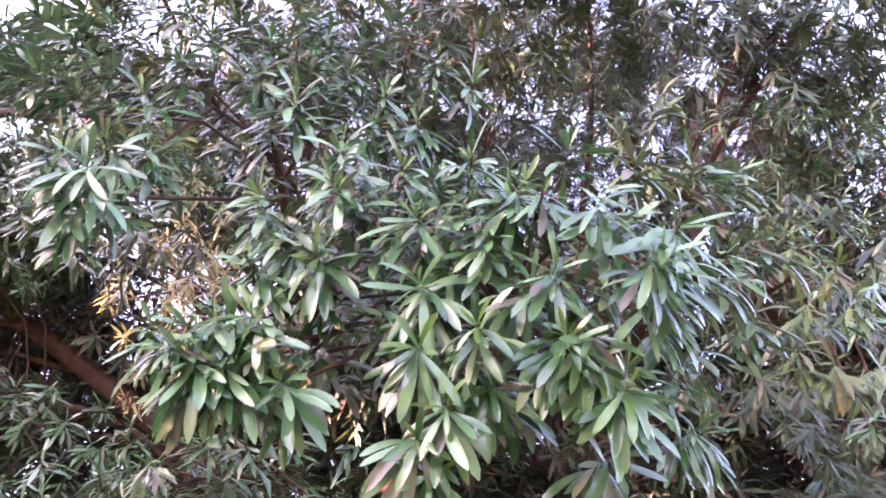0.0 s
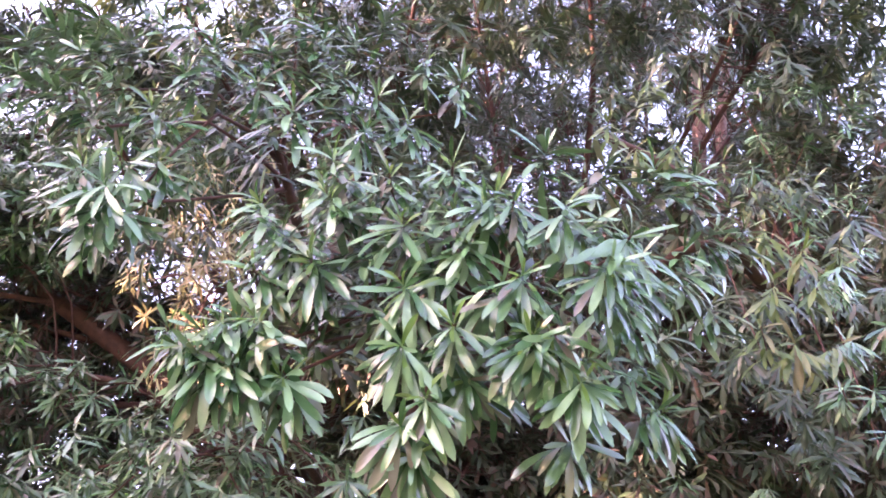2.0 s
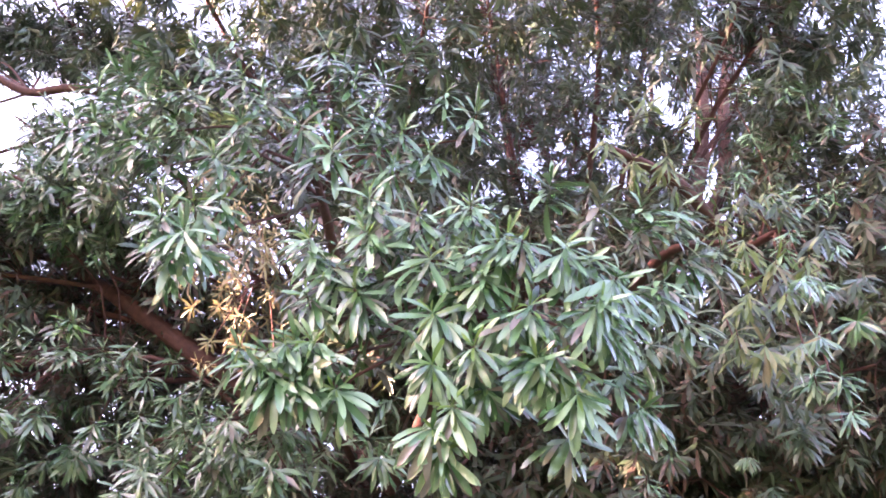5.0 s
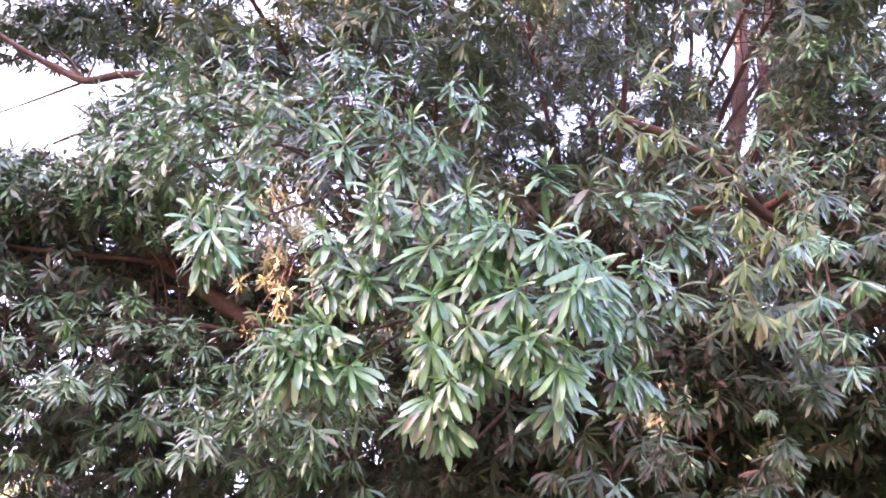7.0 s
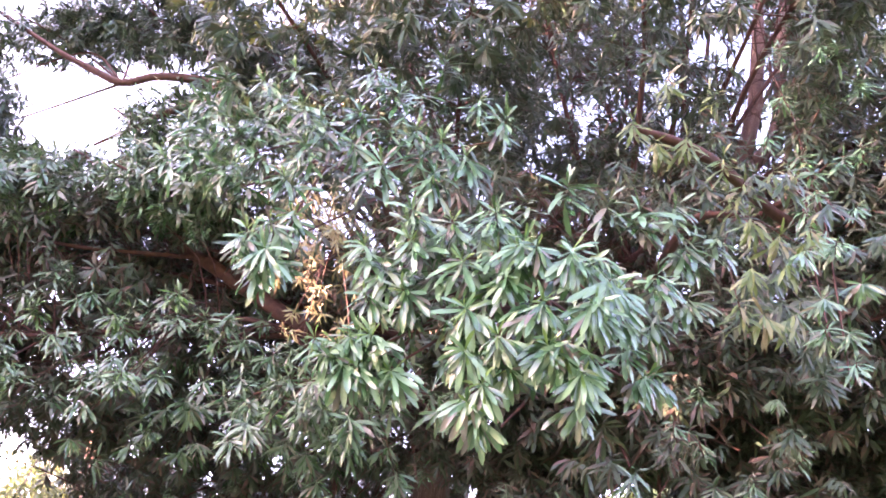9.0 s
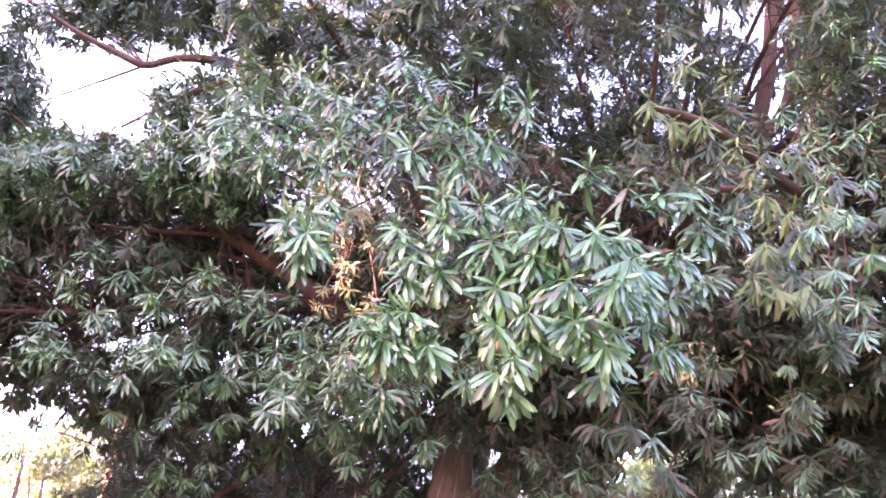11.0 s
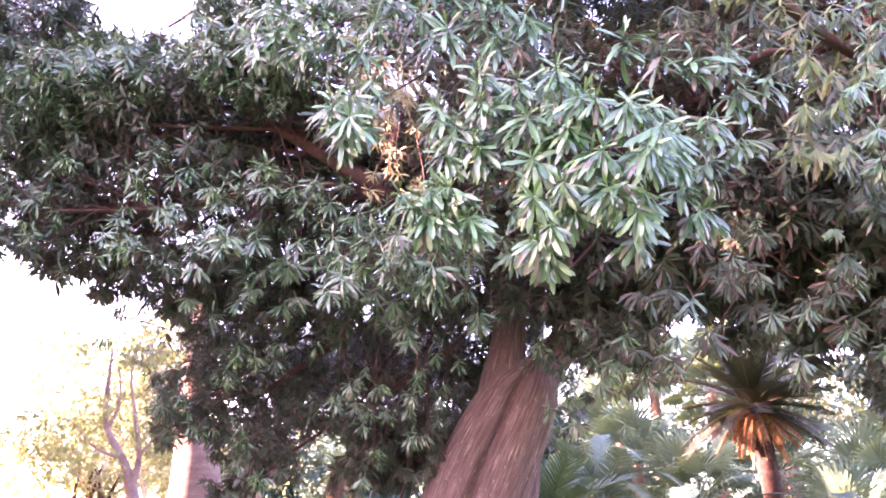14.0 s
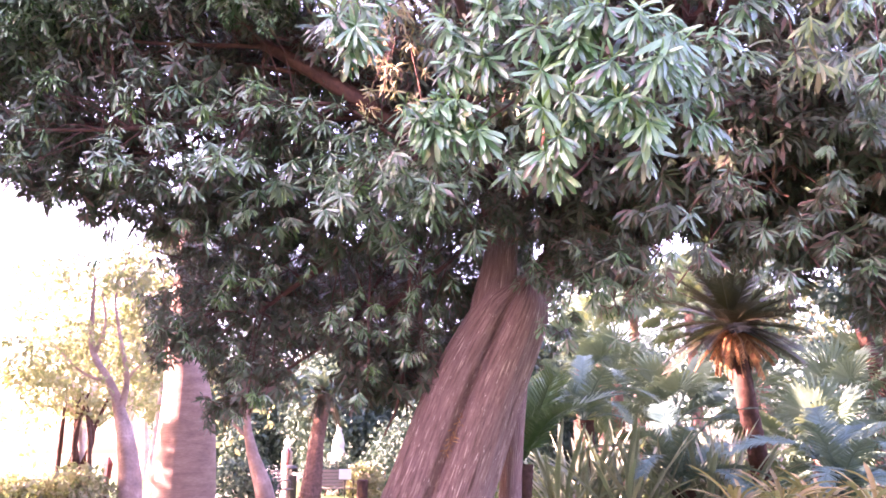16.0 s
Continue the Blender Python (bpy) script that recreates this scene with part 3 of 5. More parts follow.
limb((-0.92, 4.35, 4.9, 0.06), (-1.7, 3.8, 5.75, 0.045), (-2.36, 3.2, 5.82, 0.035), (-2.67, 3.2, 5.83, 0.03), (-3.05, 3.2, 5.67, 0.02), (-3.4, 3.2, 5.5, 0.01), mat=TWIG)
limb((-1.7, 3.8, 5.75, 0.045), (-2.4, 3.4, 6.15, 0.045), (-2.95, 3.2, 6.2, 0.036), (-3.32, 3.2, 6.17, 0.033), (-3.65, 3.2, 6.36, 0.03), (-4.04, 3.2, 6.62, 0.025), (-4.57, 3.2, 7.03, 0.02), (-5.3, 3.2, 7.6, 0.015), mat=TWIG)
limb((2.0, 4.5, 5.6, 0.06), (2.1, 3.6, 4.5, 0.05), (1.6, 2.9, 4.2, 0.036), (1.12, 2.2, 4.12, 0.030), (0.9, 2.02, 4.14, 0.025), (0.74, 1.91, 4.13, 0.020), (0.66, 1.86, 4.14, 0.010), mat=TWIG)
limb((0.3, 4.9, 3.9, 0.06), (1.3, 4.4, 4.4, 0.05), (2.3, 3.8, 4.9, 0.035), (3.2, 3.4, 5.4, 0.02), mat=TWIG)


def bough(path, groups, rng, label, r=(0.006, 0.003), shapes=FAR_LEAF):
    """A bough with its shoots. groups: (tips, axes, leaf settings, material, how many leaves stay single)."""
    wood = [tube_arrays(path, 24, 8, fluted)]
    sets = []
    for k, (tips, axes, settings, mat, keep) in enumerate(groups):
        few = slice(None, None, 3)
        if k == 0:
            wood += twigs(np.asarray(tips)[few], axes[few], path, rng, *r)
        sets.append((shoot_leaves(tips, axes, rng, **settings), mat, keep))
    b = put("bough", merged("bough", wood), TWIG, tree, label)
    for leaves, mat, keep in sets:
        if keep:
            single_leaves(pick(leaves, slice(0, keep)), mat, b)
            young = shoot_leaves(np.asarray(groups[0][0]), groups[0][1], rng, 5, 0.07, 0.02, 0.0, 0.55)
            put("young_leaves", leaf_mesh("young_leaves", young, NEAR_LEAF), LEAF_YOUNG, b, "pale yellow-green young leaves", "stuff")
        rest = pick(leaves, slice(keep, None))
        put("foliage", leaf_mesh("foliage", rest, shapes), mat, b, kind="stuff")
    return b


# the crown's lower edge, trimmed to fit the camera's view: (bearing from the walk's end up to, least slope upwards)
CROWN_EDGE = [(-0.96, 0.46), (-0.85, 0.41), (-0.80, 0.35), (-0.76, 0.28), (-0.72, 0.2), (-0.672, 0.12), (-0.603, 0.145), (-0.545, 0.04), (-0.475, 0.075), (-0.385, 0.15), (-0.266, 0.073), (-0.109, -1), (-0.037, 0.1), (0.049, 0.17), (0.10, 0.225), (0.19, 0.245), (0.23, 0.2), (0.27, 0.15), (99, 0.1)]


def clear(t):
    """Which places keep off the open trunk, the bare limb and the gap between the front boughs, and above the crown's
    lower edge. Gaps and edge are cut to fit the camera's view.
    """
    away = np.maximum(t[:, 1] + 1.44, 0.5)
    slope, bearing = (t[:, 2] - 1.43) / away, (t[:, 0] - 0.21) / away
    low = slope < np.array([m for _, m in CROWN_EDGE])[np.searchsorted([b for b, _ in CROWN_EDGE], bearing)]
    gap = (t[:, 0] > -0.88) & (t[:, 0] < -0.38) & (t[:, 1] < 2.0) & (t[:, 2] > 2.8) & (t[:, 2] < 3.58)
    on_trunk = (t[:, 0] > -1.55 + (t[:, 2] - 1.6) * 0.65) & (t[:, 0] < 0.2) & (t[:, 2] < 2.6) & (t[:, 1] < 5.3)
    near_limb = np.zeros(len(t), bool)
    for k in np.linspace(0, 0.6, 8):
        for d in (0.2, 0.5, 0.8):
            c = np.array([-3.0 + 1.6 * k, 3.55 + 0.2 * k, 4.88 - 1.0 * k]) + np.array([0.45, -0.75, -0.45]) * d
            near_limb |= np.linalg.norm(t - c, axis=1) < 0.17
    for k in np.linspace(0, 1, 8):
        for d in (0.3, 0.7, 1.1, 1.6, 2.1, 2.6, 3.1):
            c = np.array([2.1 + 0.35 * k, 4.5, 6.2 + 1.5 * k]) + np.array([-0.26, -0.68, -0.68]) * d
            near_limb |= np.linalg.norm(t - c, axis=1) < 0.21
    between = (t[:, 0] > -0.30) & (t[:, 0] < -0.10) & (t[:, 1] < 2.1) & (t[:, 2] > 2.45) & (t[:, 2] < 2.85)
    upright = (bearing > -0.188) & (bearing < -0.138) & (slope > 0.17) & (slope < 0.30) & (t[:, 1] > 2.4) & (t[:, 1] < 4.75)
    hollow = (t[:, 0] > -4.0) & (t[:, 0] < -2.2) & (t[:, 1] < 3.5) & (np.abs(t[:, 2] - 4.42 + 0.12 * (t[:, 0] + 3.0)) < 0.09)
    peep = (bearing > 0.225) & (bearing < 0.285) & (slope > 0.185) & (slope < 0.24) & (t[:, 1] > 2.4)
    valley = (t[:, 0] > 0.0) & (t[:, 0] < 0.5) & (t[:, 1] < 3.0) & (t[:, 2] > 3.3 + 0.36 * (t[:, 1] - 1.0)) & (t[:, 2] < 3.95 + 0.55 * (t[:, 1] - 1.0))
    for b, m in ((0.27, 0.99), (0.245, 0.905), (0.31, 0.955), (0.33, 0.975), (0.29, 1.01), (0.21, 0.83)):
        peep |= (np.hypot(bearing - b, slope - m) < 0.024) & (t[:, 1] > 2.4)
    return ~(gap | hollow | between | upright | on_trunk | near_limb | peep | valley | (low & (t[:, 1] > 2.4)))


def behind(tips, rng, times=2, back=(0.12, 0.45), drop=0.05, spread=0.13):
    """Shoots deeper in the bough, behind the outer ones."""
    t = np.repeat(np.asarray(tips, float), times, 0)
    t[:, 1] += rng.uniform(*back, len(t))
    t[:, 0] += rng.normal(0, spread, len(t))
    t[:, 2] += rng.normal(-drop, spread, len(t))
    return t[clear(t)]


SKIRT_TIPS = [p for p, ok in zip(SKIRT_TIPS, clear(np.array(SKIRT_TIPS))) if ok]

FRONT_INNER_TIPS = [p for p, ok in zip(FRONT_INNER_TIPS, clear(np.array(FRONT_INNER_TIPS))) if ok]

rng = np.random.default_rng(11)
OUTER = dict(count=22, length=0.130, stem=0.08, droop=0.6, hang=0.88, fan=84.0)
UPPER = dict(count=22, length=0.124, stem=0.08, droop=0.5, hang=0.82, fan=90.0)
SMALL = dict(count=22, length=0.106, stem=0.08, droop=0.8, hang=0.85)
YELLOW_BOUGH = dict(count=20, length=0.112, stem=0.10, droop=0.8, hang=0.9, fan=75.0)
WESTERN = dict(count=18, length=0.135, stem=0.08, droop=0.8, hang=0.9)
SKIRTING = dict(count=18, length=0.105, stem=0.10, droop=1.2, hang=0.92, fan=80.0)
DEEP_SMALL = dict(count=23, length=0.118, stem=0.14, droop=1.5, hang=0.9)
INNER = dict(count=22, length=0.12, stem=0.14, droop=1.3, hang=0.8)
DEEP = dict(count=22, length=0.140, stem=0.15, droop=1.1, hang=0.7)

FRONT_TIPS = np.vstack([FRONT_TIPS, np.array(FRONT_TIPS) + rng.normal(0, 1, (len(FRONT_TIPS), 3)) * np.array([0.05, 0.02, 0.05]) + np.array([0, 0.07, 0.02])])
inner = behind(FRONT_TIPS, rng, 1, (0.3, 0.75), 0.0)
inner = inner[inner[:, 2] > 3.0]
bough([(-0.6, 4.5, 3.3, 0.05), (-0.2, 3.0, 3.35, 0.035), (0.05, 1.9, 3.1, 0.025), (0.15, 1.3, 2.9, 0.012)],
      [(FRONT_TIPS, facing(FRONT_TIPS, (0.05, 1.5, 2.85), rng, 0.6, (0, -0.75, 0.15), 0.15), OUTER, LEAF, 300),
       (FRONT_INNER_TIPS[::2], facing(FRONT_INNER_TIPS[::2], (0.1, 1.6, 2.85), rng, 0.75, (0, -0.5, 0.45), 0.25), OUTER, LEAF, 0),
       (FRONT_INNER_TIPS[1::2], facing(FRONT_INNER_TIPS[1::2], (0.1, 1.6, 2.85), rng, 0.75, (0, -0.5, 0.45), 0.25), OUTER, LEAF_SHADE, 0),
       (inner, facing(inner, (0.1, 1.9, 2.8), rng, jitter=0.4), INNER, LEAF_DIMMED, 0)],
      rng, "low front bough crowded with glossy strap leaves", shapes=NEAR_LEAF)
inner = behind(UPPER_TIPS, rng, 1, (0.3, 0.75), 0.0)
bough([(-0.75, 4.5, 3.9, 0.05), (-0.7, 3.2, 4.1, 0.035), (-0.6, 2.2, 3.9, 0.025), (-0.5, 1.4, 3.6, 0.012)],
      [(UPPER_TIPS, facing(UPPER_TIPS, (-0.5, 1.6, 3.45), rng, 0.6, (0, -0.7, 0.25), 0.15), UPPER, LEAF, 150),
       (UPPER_EDGE_TIPS, facing(UPPER_EDGE_TIPS, (-0.5, 1.6, 3.45), rng, 0.75, (0, -0.5, 0.45), 0.25), UPPER, LEAF, 0),
       (inner, facing(inner, (-0.5, 2.0, 3.5), rng, jitter=0.4), INNER, LEAF_DIMMED, 0)],
      rng, "upper bough of drooping dark green leaves", shapes=NEAR_LEAF)
YELLOW_TIPS = [p for p in YELLOW_TIPS if p[2] < 4.3]
near_yellow = np.array(YELLOW_TIPS) + rng.normal(0, 0.09, (len(YELLOW_TIPS), 3)) + np.array([0, 0.12, -0.02])
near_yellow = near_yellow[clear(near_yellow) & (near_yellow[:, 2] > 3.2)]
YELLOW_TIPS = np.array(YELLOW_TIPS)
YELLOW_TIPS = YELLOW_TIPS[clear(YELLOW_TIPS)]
inner = behind(YELLOW_TIPS, rng, 1, (0.4, 1.0), 0.0)
inner = inner[inner[:, 2] > 3.3]
bough([(0.5, 4.6, 3.9, 0.05), (0.9, 3.3, 4.1, 0.035), (1.0, 2.4, 3.9, 0.025), (1.1, 1.9, 3.6, 0.012)],
      [(YELLOW_TIPS, facing(YELLOW_TIPS, (1.0, 2.3, 3.5), rng), YELLOW_BOUGH, LEAF_WARM, 0),
       (near_yellow, facing(near_yellow, (1.0, 2.3, 3.5), rng), YELLOW_BOUGH, LEAF_DIMMED, 0),
       (inner, facing(inner, (1.0, 2.5, 3.6), rng, jitter=0.4), INNER, LEAF_DIMMED, 0)],
      rng, "bough with paler yellowish leaves", (0.003, 0.002))
EAST_TIPS = np.vstack([EAST_TIPS, np.array(EAST_TIPS) + rng.normal(0, 0.14, (len(EAST_TIPS), 3))])
inner = behind(EAST_TIPS, rng, 2, (0.3, 0.8), 0.0)
bough([(1.2, 4.6, 4.7, 0.05), (1.6, 3.6, 4.6, 0.035), (1.7, 2.6, 4.2, 0.02)],
      [(EAST_TIPS, facing(EAST_TIPS, (1.8, 2.8, 3.9), rng), SMALL, LEAF, 0),
       (inner, facing(inner, (1.8, 3.0, 4.0), rng, jitter=0.4), INNER, LEAF_DIMMED, 0)],
      rng, "outer bough of dark green leaves")
west = np.array(WEST_TIPS + WEST_LOWER_TIPS)
west = np.vstack([west + rng.normal(0, 1, west.shape) * np.array([0.07, 0.06, 0.06]) for _ in range(3)])
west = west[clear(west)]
inner = behind(west, rng, 1, (0.3, 0.9), 0.05, 0.26)
bough([(-0.8, 4.45, 3.5, 0.016), (-1.3, 4.0, 3.72, 0.016), (-1.9, 3.66, 4.05, 0.02), (-2.6, 3.5, 3.98, 0.022), (-3.4, 3.4, 3.9, 0.02), (-4.4, 3.2, 3.9, 0.012)],
      [(west, facing(west, (-3.0, 3.6, 3.8), rng, 0.4, (0, -0.5, 0.6)), WESTERN, LEAF_SHADE, 0),
       (west[::9], facing(west[::9] - np.array([0, 0.1, 0]), (-3.0, 3.6, 3.8), rng, 0.4, (0, -0.6, 0.5)), WESTERN, LEAF_FRESH, 0),
       (inner, facing(inner, (-3.0, 3.8, 3.8), rng, 0.4, (0, -0.4, 0.5), 0.45), WESTERN, LEAF_SHADE, 0)],
      rng, "broad spreading bough hung with leafy shoots", (0.005, 0.003))
skirt = np.repeat(np.array(SKIRT_TIPS), 4, 0)
skirt = skirt + rng.normal(0, 1, skirt.shape) * np.array([0.16, 0.12, 0.13])
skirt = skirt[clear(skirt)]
inner = behind(SKIRT_TIPS, rng, 13, (0.15, 1.1), 0.0, 0.28)
bough([(-0.75, 4.65, 3.3, 0.06), (-1.6, 4.7, 3.35, 0.04), (-2.4, 4.7, 3.0, 0.03), (-3.1, 4.6, 2.5, 0.012)],
      [(skirt, facing(skirt, (-2.2, 5.0, 2.8), rng, 0.4, (0, -0.5, 0.6)), SKIRTING, LEAF_SHADE, 0),
       (skirt[::10], facing(skirt[::10], (-2.2, 5.0, 2.8), rng, 0.4, (0, -0.6, 0.5)), SKIRTING, LEAF_FRESH, 0),
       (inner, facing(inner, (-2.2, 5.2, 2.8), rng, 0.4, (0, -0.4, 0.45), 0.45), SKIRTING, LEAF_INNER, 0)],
      rng, "low hanging bough reaching towards the ground", (0.006, 0.003))
low_west = np.array([-1.25, 3.1, 3.35]) + rng.normal(0, 1, (26, 3)) * np.array([0.28, 0.1, 0.16])
bough([(-0.75, 4.4, 3.45, 0.03), (-1.0, 3.6, 3.5, 0.02), (-1.3, 3.25, 3.42, 0.014), (-1.65, 3.15, 3.3, 0.008)],
      [(low_west, facing(low_west, (-1.3, 3.5, 3.2), rng, 0.4, (0, -0.5, 0.6)), WESTERN, LEAF_SHADE, 0)],
      rng, "short leafy bough under the long limb", (0.005, 0.003))
near_west = np.array([-0.9, 2.52, 3.05]) + rng.normal(0, 1, (46, 3)) * np.array([0.30, 0.12, 0.15])
near_west = near_west[clear(near_west)]
bough([(-0.7, 4.4, 3.5, 0.03), (-0.75, 3.6, 3.5, 0.02), (-0.85, 2.9, 3.3, 0.014), (-0.95, 2.5, 3.05, 0.008)],
      [(near_west, facing(near_west, (-0.9, 2.9, 2.95), rng, 0.4, (0, -0.5, 0.6)), WESTERN, LEAF_SHADE, 0)],
      rng, "short bough of shaded blue-green leaves", (0.004, 0.002))
shoulder = [(-0.49, 4.2, 2.78), (-0.34, 4.2, 2.7), (-0.23, 4.2, 2.83), (-0.44, 4.2, 2.91), (-0.29, 4.2, 2.55), (-0.11, 4.2, 2.71), (0.02, 4.2, 2.88), (-0.18, 4.2, 3.07), (0.07, 3.6, 2.5), (0.26, 3.97, 2.69), (0.0, 3.9, 2.5), (0.38, 3.9, 2.8)]
TRUNK_SIDE_TIPS = np.vstack([TRUNK_SIDE_TIPS, *[np.array(shoulder) + rng.normal(0, 0.06, (len(shoulder), 3)) for _ in range(3)]])
inner = behind(TRUNK_SIDE_TIPS[:24], rng, 4, (0.05, 0.5), -0.16, 0.13)
bough([(0.0, 4.65, 3.3, 0.04), (0.35, 4.4, 3.52, 0.028), (0.8, 4.05, 3.42, 0.018), (1.3, 3.7, 3.05, 0.008)],
      [(TRUNK_SIDE_TIPS, facing(TRUNK_SIDE_TIPS, (0.6, 3.9, 2.8), rng, 0.4, (0, -0.5, 0.6)), SKIRTING, LEAF_SHADE, 0),
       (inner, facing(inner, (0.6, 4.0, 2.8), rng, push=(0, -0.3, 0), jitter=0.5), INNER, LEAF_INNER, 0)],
      rng, "short boughs beside the trunk, in shade", (0.006, 0.003))

